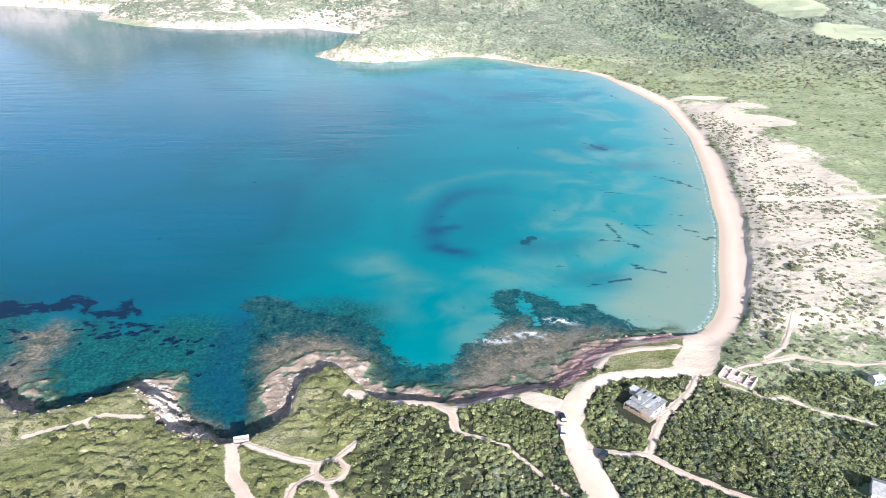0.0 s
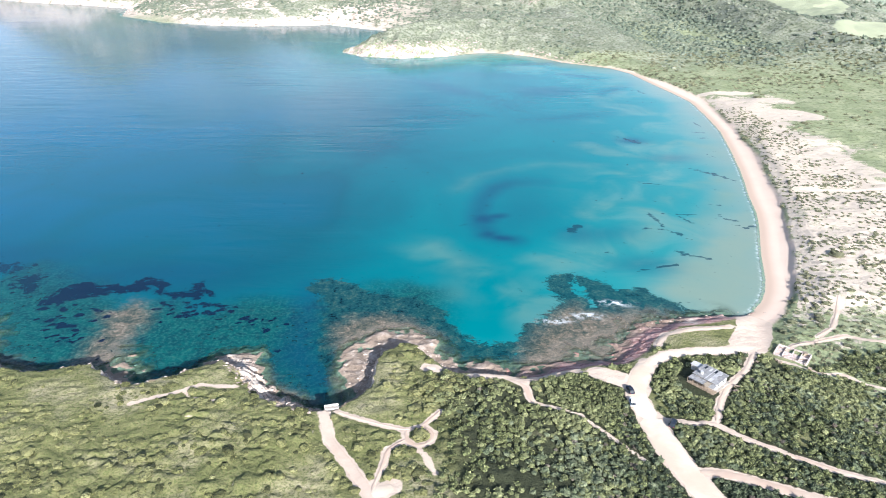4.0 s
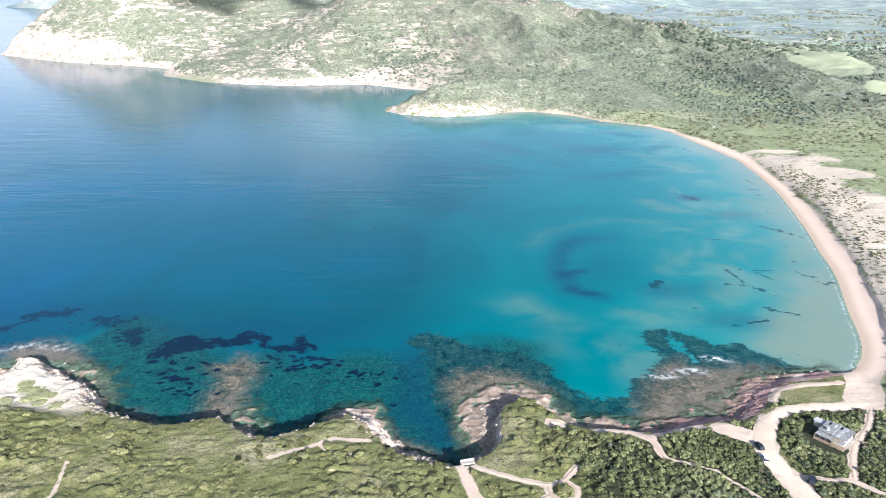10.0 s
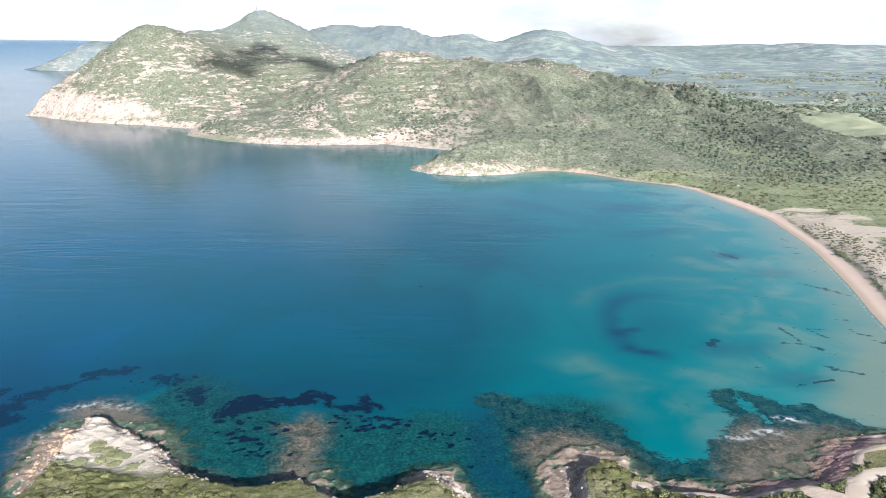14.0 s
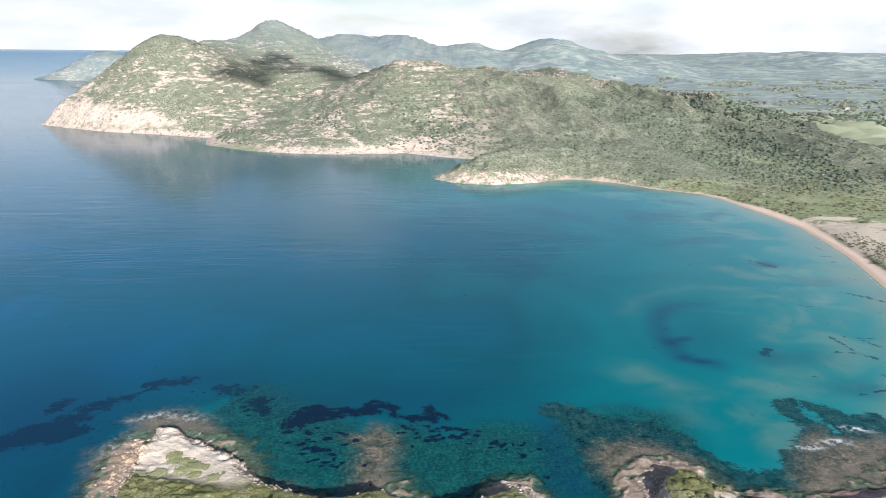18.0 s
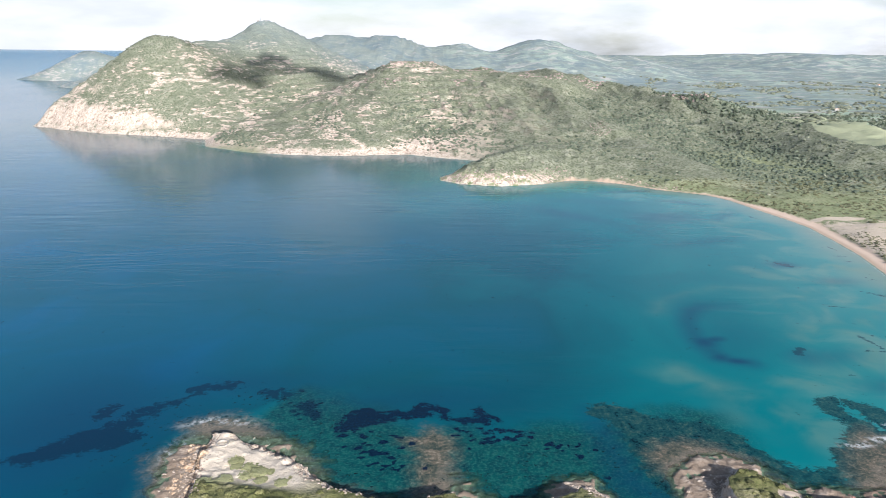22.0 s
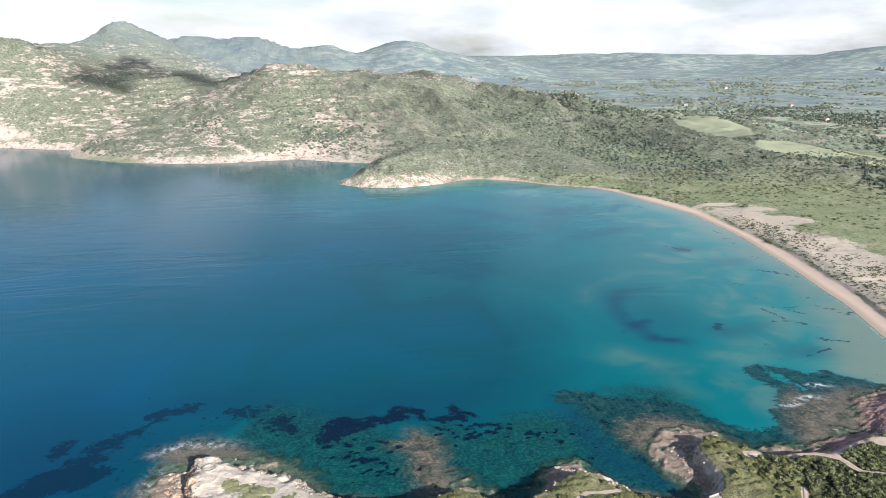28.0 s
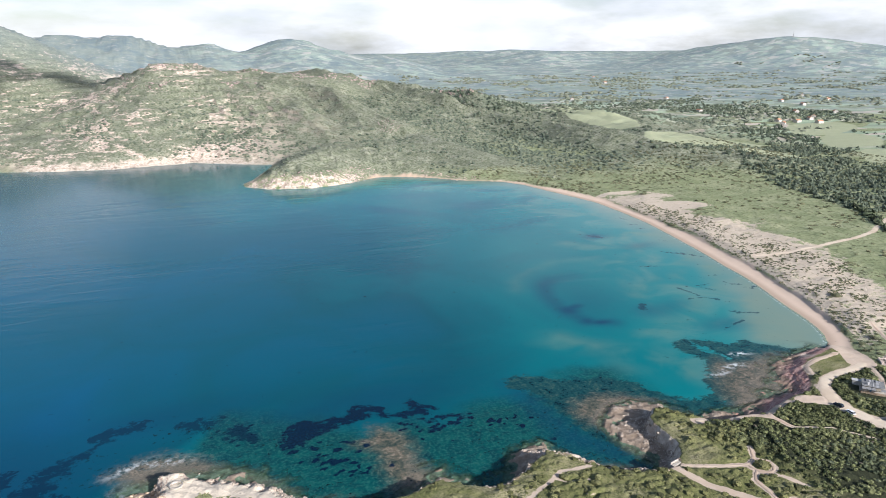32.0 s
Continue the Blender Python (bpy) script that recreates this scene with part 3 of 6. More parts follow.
    bed = g.mix(g.math("MULTIPLY", ledge, 0.35), bed, g.mix(n_low, (0.05, 0.03, 0.028), (0.20, 0.11, 0.09)))
    land = g.mix(g.span(z, 0.05, -0.55), land, bed)
    height = g.math("ADD", g.math("MULTIPLY", n_low, 0.6), g.math("MULTIPLY", n_fine, 0.4))
    normal = g.bump(height, 1.1, g.math("MULTIPLY", g.span(gap, -0.6, 1.2, 0.15, 1.0), g.math("SUBTRACT", 0.8, g.math("MULTIPLY", sand, 0.68))))
    normal = g.bump(g.noise(7, 5, 0.6), 2.5, g.math("SUBTRACT", 0.35, g.math("MULTIPLY", sand, 0.33)), normal)
    return g.done(g.surface(land, 0.92, normal, gloss=0.12))


def water_material():
    g = Graph("sea_water")
    depth, weed = g.attr("depth"), g.attr("weed")
    drift = g.noise(80, 4, 0.5, (1, 1.0, 1), 0.8)
    silt = g.noise(36, 5, 0.5, (0.95, 1.1, 1.0, 24), 0.7)
    mottle, grit, ragged = g.noise(5.0, 7, 0.72, None, 0.6), g.noise(1.3, 5, 0.7), g.noise(6.5, 8, 0.76, (1, 1.25, 1), 0.7)
    d = g.math("MULTIPLY", depth, g.span(drift, 0.25, 0.75, 0.84, 1.18))
    tone = g.ramp(g.math("DIVIDE", d, 16.0), [(0.0, (0.22, 0.24, 0.18)), (0.035, (0.12, 0.215, 0.185)), (0.075, (0.018, 0.180, 0.180)), (0.15, (0.001, 0.145, 0.154)),
                                            (0.30, (0.0005, 0.099, 0.118)), (0.44, (0.0005, 0.066, 0.088)), (0.75, (0.0005, 0.076, 0.128)), (1.0, (0.001, 0.089, 0.196))])
    cloud = g.math("MULTIPLY", g.attr("silt"), g.span(silt, 0.42, 0.78))
    tone = g.mix(g.math("MULTIPLY", cloud, 0.55), tone, (0.15, 0.235, 0.19))
    bank = g.math("MULTIPLY", g.span(g.attr("bank"), 0.0, 0.9), g.span(silt, 0.30, 0.62))
    tone = g.mix(g.math("MULTIPLY", bank, 0.66), tone, (0.130, 0.205, 0.150))
    tone = g.mix(g.span(g.math("ADD", g.attr("pale_bed"), g.math("MULTIPLY", g.math("SUBTRACT", silt, 0.5), 1.2)), 0.30, 1.05, 0.0, 0.72), tone, (0.175, 0.225, 0.165))
    # rock and sand of the shelf, through the water
    green = g.ramp(mottle, [(0.32, (0.001, 0.016, 0.024)), (0.46, (0.001, 0.040, 0.041)), (0.60, (0.003, 0.064, 0.056)), (0.74, (0.034, 0.098, 0.068))])
    # Rock texture, and the light and dark of fine ripples put into the colour.
    green = g.mix(g.span(grit, 0.46, 0.62, 0.0, 0.50), green, (0.032, 0.120, 0.098))
    cracks = g.span(g.noise(0.8, 4, 0.7, (1, 1.5, 1)), 0.52, 0.66, 0.0, 0.6)
    green = g.mix(cracks, green, (0.001, 0.024, 0.026))
    tone = g.mix(g.math("MULTIPLY", g.attr("shelf"), 0.92), tone, green)
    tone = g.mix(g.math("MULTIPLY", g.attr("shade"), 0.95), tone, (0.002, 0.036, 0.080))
    dark = g.ramp(g.math("ADD", g.math("MULTIPLY", mottle, 0.60), g.math("MULTIPLY", grit, 0.40)), [(0.38, (0.001, 0.010, 0.014)), (0.46, (0.003, 0.036, 0.042)), (0.54, (0.012, 0.058, 0.054)), (0.66, (0.070, 0.100, 0.076))])
    dark = g.mix(cracks, dark, (0.002, 0.016, 0.018))
    in_reef = g.span(g.math("ADD", g.attr("reef"), g.math("MULTIPLY", g.math("SUBTRACT", ragged, 0.5), 2.2)), -0.05, 0.22)
    tone = g.mix(g.math("MULTIPLY", in_reef, 0.93), tone, dark)
    rust = g.ramp(g.math("ADD", g.math("MULTIPLY", mottle, 0.6), g.math("MULTIPLY", grit, 0.4)), [(0.36, (0.016, 0.036, 0.030)), (0.46, (0.062, 0.068, 0.048)), (0.55, (0.150, 0.118, 0.082)), (0.66, (0.34, 0.275, 0.20))])
    in_brown = g.span(g.math("ADD", g.attr("brown"), g.math("MULTIPLY", g.math("SUBTRACT", ragged, 0.5), 1.5)), -0.42, 0.65)
    rust = g.mix(g.span(g.attr("real"), 2.2, 0.3, 0.0, 0.75), rust, g.mix(grit, (0.16, 0.125, 0.092), (0.40, 0.325, 0.25)))
    rust = g.mix(g.math("MULTIPLY", cracks, 0.6), rust, (0.045, 0.042, 0.030))
    tone = g.mix(g.math("MULTIPLY", in_brown, 0.92), tone, rust)
    meadow = g.span(g.math("ADD", weed, g.math("MULTIPLY", g.math("SUBTRACT", g.math("ADD", g.math("MULTIPLY", ragged, 0.6), g.math("MULTIPLY", mottle, 0.4)), 0.5), 4.4)), 0.40, 0.74)
    tone = g.mix(g.math("MULTIPLY", meadow, g.math("MULTIPLY", 0.95, g.attr("clear"))), tone, g.mix(grit, (0.0003, 0.004, 0.014), (0.0006, 0.013, 0.036)))
    tatters = g.span(g.math("ADD", g.attr("torn"), g.math("MULTIPLY", g.math("SUBTRACT", g.noise(1.0, 4, 0.65, (0.16, 0.5, 1, 24)), 0.5), 2.6)), 0.42, 0.72)
    tone = g.mix(g.math("MULTIPLY", tatters, 0.78), tone, (0.002, 0.030, 0.046))
    spots = g.math("MULTIPLY", g.attr("spots"), g.math("MULTIPLY", g.span(g.noise(2.6, 3, 0.55), 0.615, 0.645), g.span(g.noise(16, 3), 0.48, 0.56)))
    tone = g.mix(g.math("MULTIPLY", spots, 0.92), tone, (0.003, 0.018, 0.022))
    froth = g.math("MULTIPLY", g.attr("foam"), g.span(g.noise(3.2, 6, 0.66), 0.44, 0.62))
    tone = g.mix(froth, tone, (0.72, 0.74, 0.72))
    swell = g.noise(1.0, 4, 0.55, (0.016, 0.065, 1.0, 22), 0.8)
    calm = g.span(g.noise(190, 3), 0.40, 0.62, 0.08, 0.42)
    chop = g.noise(1.6, 4, 0.6, (0.6, 1.2, 1.0, -14))
    normal = g.bump(chop, 0.10, 0.3, g.bump(swell, 0.8, calm))
    body = g.surface(tone, 0.12, normal, gloss=0.12)
    clear = g.node("ShaderNodeBsdfTransparent")
    clear.inputs["Color"].default_value = (0.62, 0.86, 0.82, 1)
    mix = g.node("ShaderNodeMixShader")
    g.put(mix.inputs[0], g.math("MAXIMUM", g.span(g.attr("real"), 0.0, 1.5, 0.05, 1.0), froth))
    g.put(mix.inputs[1], clear.outputs[0])
    g.put(mix.inputs[2], body)
    return g.done(mix.outputs[0])


def leaf_material(name, dark, mid, light, size=0.5):
    g = Graph(name)
    isle = g.node("ShaderNodeNewGeometry").outputs["Random Per Island"]
    tone = g.ramp(isle, [(0.0, dark), (0.45, mid), (0.8, mid), (1.0, light)])
    shade_fleck = g.noise(size, 3, 0.7)
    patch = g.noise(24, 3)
    # Dark tone and flecks put the shade of leaf gaps into the colour.
    tone = g.mix(g.span(shade_fleck, 0.46, 0.62, 0.0, 0.75), tone, dark)
    tone = g.mix(g.span(patch, 0.42, 0.66, 0.0, 0.35), tone, light)
    return g.done(g.surface(tone, 0.75, g.bump(shade_fleck, 0.3, 0.8), gloss=0.2))


def plain_material(name, a, b, size=1.0, rough=0.8, bump=0.02, metal=0.0, stretch=None):
    g = Graph(name)
    n = g.noise(size, 5, 0.62, stretch)
    stain = g.noise(size * 6, 3)
    tone = g.mix(g.span(n, 0.35, 0.65), a, b)
    tone = g.mix(g.span(stain, 0.5, 0.75, 0.0, 0.35), tone, [0.55 * v for v in a])
    return g.done(g.surface(tone, rough, g.bump(n, bump), metal))


M_GROUND, M_WATER = ground_material(), water_material()
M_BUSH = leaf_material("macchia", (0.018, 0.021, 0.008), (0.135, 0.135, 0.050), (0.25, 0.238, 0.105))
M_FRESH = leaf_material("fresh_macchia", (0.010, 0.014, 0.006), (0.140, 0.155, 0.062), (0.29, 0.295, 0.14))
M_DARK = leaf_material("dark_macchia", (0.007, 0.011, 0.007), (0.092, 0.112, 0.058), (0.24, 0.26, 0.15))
M_CUSHION = leaf_material("cushion_scrub", (0.15, 0.155, 0.07), (0.25, 0.25, 0.12), (0.34, 0.33, 0.18))
M_OAK = leaf_material("hill_oak", (0.062, 0.078, 0.054), (0.110, 0.130, 0.088), (0.17, 0.19, 0.135), 1.2)
M_DRY = leaf_material("dry_bush", (0.075, 0.062, 0.045), (0.16, 0.135, 0.10), (0.27, 0.235, 0.18))
M_DUNE = leaf_material("dune_scrub", (0.060, 0.062, 0.034), (0.13, 0.132, 0.070), (0.23, 0.215, 0.125))
M_HILL = leaf_material("hill_scrub", (0.095, 0.106, 0.070), (0.172, 0.186, 0.128), (0.26, 0.265, 0.19), 1.2)
M_PINE = leaf_material("pine_wood", (0.055, 0.070, 0.050), (0.105, 0.128, 0.085), (0.17, 0.19, 0.125), 0.9)

# ---- ground and sea ----
gx, gy = np.meshgrid(XS, YS)
Z, SD, NEAR, SAND, DUNE, LEDGE_M, HILL_M, _, WEST, _ = shape(gx, gy)
r_eye = np.sqrt(gx ** 2 + gy ** 2)
FIELD = step(SD, 420, 620) * step(gx + 0.25 * gy, 700, 1000) * step(gy, 300, 800)
OPEN_EDGE = np.interp(gx, [196, 206, 214, 226, 238, 250, 262, 300], [222, 206, 198, 197, 206, 207, 203, 196])
# where the ground colour is darkened for shade under dense macchia
THICKET_SHADE = np.where(gx > 200, step(OPEN_EDGE - gy, -4, 4), 1.0) * step(gy, 122, 132) * step(310 - gx, 0, 20) * step(gx, 86, 104) * step(206 - gy, -10, 6) * step(SD, 5, 9) * step(fbm(gx, gy, 18, 4, 79), -0.6, -0.25)


def MEADOWS(x, y):
    """Open pastures on the saddle and the slopes behind the dunes."""
    bend = 14 * fbm(x, y, 70, 3, 113)
    out = np.zeros(x.shape)
    for mx, my, ra, rb, turn in ((618, 1060, 46, 150, -8), (668, 1200, 62, 95, -20), (612, 800, 62, 62, 20), (690, 800, 60, 48, 30), (660, 690, 40, 36, 40), (905, 770, 90, 40, 32), (800, 640, 70, 26, 40), (1000, 900, 110, 50, 30)):
        c, k = math.cos(radians(turn)), math.sin(radians(turn))
        u, v = (c * (x - mx) + k * (y - my) + bend) / ra, (c * (y - my) - k * (x - mx) + bend) / rb
        out = np.maximum(out, np.exp(-0.7 * (u * u + v * v) ** 3))
    return out


MEADOW = MEADOWS(gx, gy)
# distant: mask of the haze tint in the far land's colour
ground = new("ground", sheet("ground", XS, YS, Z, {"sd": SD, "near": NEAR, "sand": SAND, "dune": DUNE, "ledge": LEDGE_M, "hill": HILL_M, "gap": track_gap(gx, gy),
                                                   "west": WEST, "field": FIELD, "distant": step(r_eye, 1500, 2100), "thicket_shade": THICKET_SHADE, "scarp": 0.62 * step(gx, -14, 0) * step(165 - gx, 0, 60) * step(gy, 770, 790) * step(940 - gy, 0, 40) * step(30 - SD, 0, 22) + np.exp(-(((gx + 25) / 75) ** 2 + ((gy - 1062 - 0.25 * gx) / 36) ** 2)) + 0.3 * np.exp(-(((gx + 560) / 200) ** 2 + ((gy - 1310 + 0.42 * (gx + 560)) / 50) ** 2)), "bald": step(gy + 0.28 * (gx + 85), 198, 206) * step(-62 - gx, 0, 14) * NEAR, "meadow": MEADOW}, keep=(SD > -75).reshape(-1)))
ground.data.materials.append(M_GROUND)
tagged(ground, "coastal land of scrub, sand, pale rock cliffs and hills round a bay", "ground", kind="structure")

# seagrass meadows, then the clumps that stand alone: x, y, reach
MEADOW_BEDS = [[(-66, 247), (-67, 258), (-62, 265), (-54, 269), (-46, 266), (-40, 267), (-33, 272), (-25, 270), (-18, 261), (-13, 260), (-11, 269), (-6, 270), (-1, 260), (1, 255),
                (-5, 252), (-14, 255), (-23, 258), (-29, 261), (-39, 259), (-46, 256), (-56, 253), (-62, 247)],
               [(-136, 288), (-132, 293), (-123, 295), (-114, 294), (-112, 289), (-117, 284), (-126, 283), (-135, 279), (-144, 275), (-155, 268), (-158, 259), (-170, 250), (-180, 238), (-190, 228),
                (-178, 226), (-166, 231), (-148, 238), (-142, 246), (-147, 253), (-143, 262), (-138, 271), (-132, 278)],
               [(-170, 262), (-168, 270), (-161, 274), (-158, 271), (-161, 262), (-166, 258)],
               [(-105, 283), (-101, 287), (-85, 286), (-84, 283), (-90, 279), (-87, 275), (-79, 275), (-74, 267), (-71, 256), (-77, 256), (-82, 263), (-87, 266), (-92, 274), (-99, 276)]]
WEED_LINES = [(1.3, 0.9, [(-1, 251), (5, 249), (13, 248)]), 
              (1.2, 0.8, [(-46, 246), (-40, 245)]), (1.6, 0.7, [(-10, 250), (-4, 247), (-3, 242)]), (1.2, 0.7, [(-20, 252), (-14, 248), (-12, 243)]), (1.0, 0.6, [(-62, 240), (-56, 240)])]
WEED_DOTS = [(-62, 238, 1.4), (-57, 237, 1.7), (-50, 233, 2.3), (-46, 233, 1.9), (-47, 241, 1.6), (-44, 230, 1.3), (-43, 223, 1.1), (-41, 222, 1.0), (-45, 225, 0.9), (35, 216, 1.3), (-40, 237, 1.2), (-55, 245, 1.6), (-31, 223, 1.0),
             (11, 244, 1.3), (-63, 246, 1.6), (-36, 240, 1.2), (-8, 240, 1.3), (2, 243, 1.4), (8, 238, 1.1), (-14, 236, 1.0), (-3, 230, 1.0)]
# rock under the surface: dark reefs with a sandy channel, then the brown shallows
REEF_AREAS = [[(38, 262), (40, 271), (46, 273), (54, 271), (60, 264), (68, 257), (81, 257), (88, 255), (93, 248), (98, 238), (101, 229), (108, 222), (122, 220), (124, 200), (106, 190), (85, 200), (70, 185), (60, 190), (52, 205), (49, 222), (48, 240), (45, 256)],
              [(122, 222), (126, 233), (134, 240), (139, 246), (143, 252), (140, 261), (140, 270), (145, 277), (151, 277), (157, 276), (163, 273), (168, 268), (170, 263), (183, 263), (187, 255), (196, 246), (203, 242), (211, 239), (212, 232),
               (190, 225), (165, 206), (140, 198), (118, 194), (116, 212)]]
REEF_GAP = [(153, 277), (154, 266), (155, 256), (155, 247)]
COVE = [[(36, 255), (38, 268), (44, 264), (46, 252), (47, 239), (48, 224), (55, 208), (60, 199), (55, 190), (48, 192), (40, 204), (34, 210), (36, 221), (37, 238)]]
SHALLOWS = [[(-135, 231), (-130, 238), (-122, 240), (-130, 256), (-126, 261), (-116, 264), (-106, 262), (-97, 256), (-89, 246), (-79, 238), (-72, 227), (-66, 214), (-50, 206), (-40, 196), (-60, 190), (-105, 190), (-126, 205)],
            [(-42, 243), (-34, 247), (-29, 254), (-22, 249), (-18, 237), (-20, 222), (-14, 200), (-36, 190), (-35, 225), (-36, 237)], [(54, 234), (60, 240), (72, 242), (80, 239), (88, 231), (94, 221), (99, 210), (92, 200), (84, 200), (70, 180), (60, 186), (58, 200), (60, 212), (54, 222)],
            [(14, 204), (20, 213), (28, 212), (33, 203), (42, 194), (52, 188), (48, 168), (30, 182)], [(134, 236), (142, 246), (150, 250), (152, 243), (170, 246), (186, 243), (202, 238), (185, 226), (160, 206), (122, 196), (120, 210), (128, 226)]]
# sandy bottom seen through the water, and drifting silt: half width, strength, line
PALE_BED = [[(184, 264), (194, 280), (206, 299), (220, 311), (234, 322), (246, 332), (256, 350), (268, 352), (258, 322), (248, 298), (240, 272), (230, 252), (214, 239), (203, 241), (196, 246), (189, 254)]]
SILT_BANKS = [(5, 0.85, [(213, 353), (224, 367), (238, 381), (252, 393), (266, 399)]), (8, 0.6, [(176, 345), (188, 355), (204, 357), (214, 350)]), (7, 0.5, [(140, 292), (152, 296), (166, 299)]), (8, 0.55, [(198, 470), (207, 455), (222, 446), (236, 432)]),
              (7, 0.34, [(108, 384), (118, 403), (136, 418), (164, 429), (192, 424), (228, 438)]), (11, 0.5, [(88, 303), (100, 286), (113, 272), (123, 256), (126, 243)]), (6, 0.6, [(246, 474), (268, 478), (284, 468)]), (9, 0.4, [(235, 614), (256, 584), (276, 550)]),
              (7, 0.7, [(226, 334), (240, 350), (256, 366), (268, 384)]), (8, 0.55, [(266, 400), (280, 430), (290, 470)]), (10, 0.5, [(150, 290), (176, 300), (196, 316), (206, 330)]), (7, 0.45, [(206, 410), (224, 424), (246, 440)]), (17, 0.42, [(106, 258), (122, 256), (134, 254)])]


def area(x, y, shapes, reach):
    """Signed distance to the nearest edge, inside positive, in units of reach."""
    out = np.full(x.shape, -1.0)
    for pts in shapes:
        d = line_distance(x, y, pts, True) / reach
        out = np.maximum(out, np.where(inside(x, y, pts), d, -d))
    return np.clip(out, -1, 1)


SHADY = [(-172, 252, 46, 56, 0, 0.8), (-140, 205, 22, 40, 0, 0.7), (-120, 292, 46, 14, 0, 0.5), (-36, 276, 44, 13, 0, 0.45), (118, 338, 7, 9, 0, 0.95), (124, 341, 8, 4, 10, 0.9), (127, 315, 9, 4.5, -10, 1.0), (120, 319, 6, 6, 0, 0.9), (138, 345, 24, 30, 0, 0.30), (197, 632, 26, 16, 0, 0.55), (110, 640, 40, 9, -46, 0.55),
         (234, 480, 8, 6, 0, 0.8), (250, 441, 14, 7, 10, 0.4), (164, 320, 12, 10, 0, 0.45), (188, 285, 14, 8, 0, 0.4), (176, 320, 16, 8, 10, 0.35), (150, 700, 40, 8, -10, 0.4), (240, 700, 22, 7, -30, 0.5), (200, 760, 30, 6, 10, 0.5), (258, 640, 24, 7, 50, 0.4), (205, 545, 34, 9, 20, 0.3), (60, 745, 50, 8, 0, 0.4)]
CRESCENT = [(160, 396), (139, 392), (129, 384), (121, 367), (117, 350), (116, 334), (119, 322), (124, 316), (132, 313)]
# torn seagrass on the sand: half width, strength, line
STREAKS = [(2.6, 1.2, [(162, 324), (166, 329)]), (1.7, 1, [(208, 346), (209, 341)]), (1.2, 1, [(209, 341), (211, 330)]), (1.0, 0.95, [(215, 346), (226, 344), (234, 344)]), (1.3, 1, [(220, 342), (226, 333)]), (1.3, 1, [(200, 327), (208, 325), (218, 319)]),
           (1.0, 0.9, [(214, 319), (219, 313)]), (0.9, 0.9, [(244, 359), (258, 358)]), (1.5, 1, [(245, 343), (252, 337)]), (1.4, 1, [(247, 331), (258, 327)]), (1.3, 1, [(208, 301), (214, 294), (219, 290)]), (1.2, 1, [(194, 284), (203, 285)]),
           (0.9, 0.8, [(184, 279), (195, 281)]), (1.0, 0.9, [(173, 298), (176, 297)])]
TORN = [(1.5, 0.9, [(254, 421), (267, 408)]), (2.0, 1, [(267, 411), (274, 398)]), (1.5, 0.9, [(216, 395), (228, 389)]), (1.6, 0.9, [(285, 503), (292, 500)]), (1.6, 0.9, [(277, 489), (291, 489)]), (1.6, 0.9, [(276, 451), (280, 445)]),
        (1.8, 0.9, [(295, 528), (298, 518)]), (1.6, 0.8, [(218, 495), (230, 486)]), (2.4, 0.95, [(230, 486), (237, 475)]), (2.0, 0.7, [(262, 600), (272, 590)]), (2.0, 0.7, [(240, 660), (256, 652)]), (2.0, 0.7, [(222, 730), (244, 722)]), (2.0, 0.7, [(276, 640), (286, 626)])]


def blobs(x, y, rows, power=1.0):
    out = np.zeros(x.shape)
    for bx, by, ra, rb, turn, k in rows:
        c, s = math.cos(radians(turn)), math.sin(radians(turn))
        u, v = (c * (x - bx) + s * (y - by)) / ra, (c * (y - by) - s * (x - bx)) / rb
        out = np.maximum(out, k * np.exp(-0.7 * (u * u + v * v) ** power))
    return out


WX = np.concatenate([mirror_axis(-180, -5000, 2.0, 1.05, 140), axis([(-180, -140, 2.0, 1, 2.0), (-140, 325, 1.5, 1, 1.5)])[1:]])
WY = np.concatenate([mirror_axis(160, -1600, 3, 1.1, 160), axis([(160, 305, 1.3, 1, 1.3), (305, 1450, 1.3, 1.01, 7), (1450, 5000, 8, 1.05, 140)])[1:]])
wx, wy = np.meshgrid(WX, WY)
wz, wsd, wnear, _, _, wledge, _, wgap, _, _ = shape(wx, wy)
real = bowl(wx, wy) - wz
real = np.maximum(real, (1 - wnear) * step(real, 0.0, 0.12) * 2.0)
jig = 4 * fbm(wx, wy, 30, 3, 61)
near_depth = np.interp((line_distance(wx, wy, CLIFFS[2:] + LEDGE) + jig) * (1 + 1.1 * step(-88 - wx, 0, 26)), [0, 10, 26, 40, 54, 100, 170], [0.5, 1.0, 2.4, 4.4, 7.2, 11, 18])
near_depth = np.where(wx > 84, np.minimum(near_depth, 4 + 0.04 * np.abs(wy - 190)), near_depth)
beach_depth = np.interp(wgap * (1 + 0.12 * step(wy, 330, 430)) * (1 + 0.7 * step(95 - wx, 0, 70) * step(420 - wy, 0, 90)) + 2 * jig, [0, 18, 42, 80, 130, 180, 250, 340, 640], [0.3, 0.7, 1.25, 2.2, 3.3, 4.3, 6.0, 8.5, 16])
far_depth = np.interp(line_distance(wx, wy, FAR_COAST), [0, 8, 40, 120], [1.5, 6, 11, 18])
optical = (np.maximum(near_depth, 0.1) ** -3 + np.maximum(beach_depth, 0.1) ** -3 + np.maximum(far_depth, 0.1) ** -3) ** (-1 / 3)
bent = 5 * fbm(wx, wy, 16, 4, 67)
lump = 3.5 * fbm(wx, wy, 10, 4, 69)
weed = np.zeros(wx.shape)


def ribbons(x, y, rows, spread=2.1):
    out = np.zeros(x.shape)
    for half, k, pts in rows:
        out = np.maximum(out, k * np.clip(1 - line_distance(x, y, pts) / (spread * half), 0, 1))
    return out


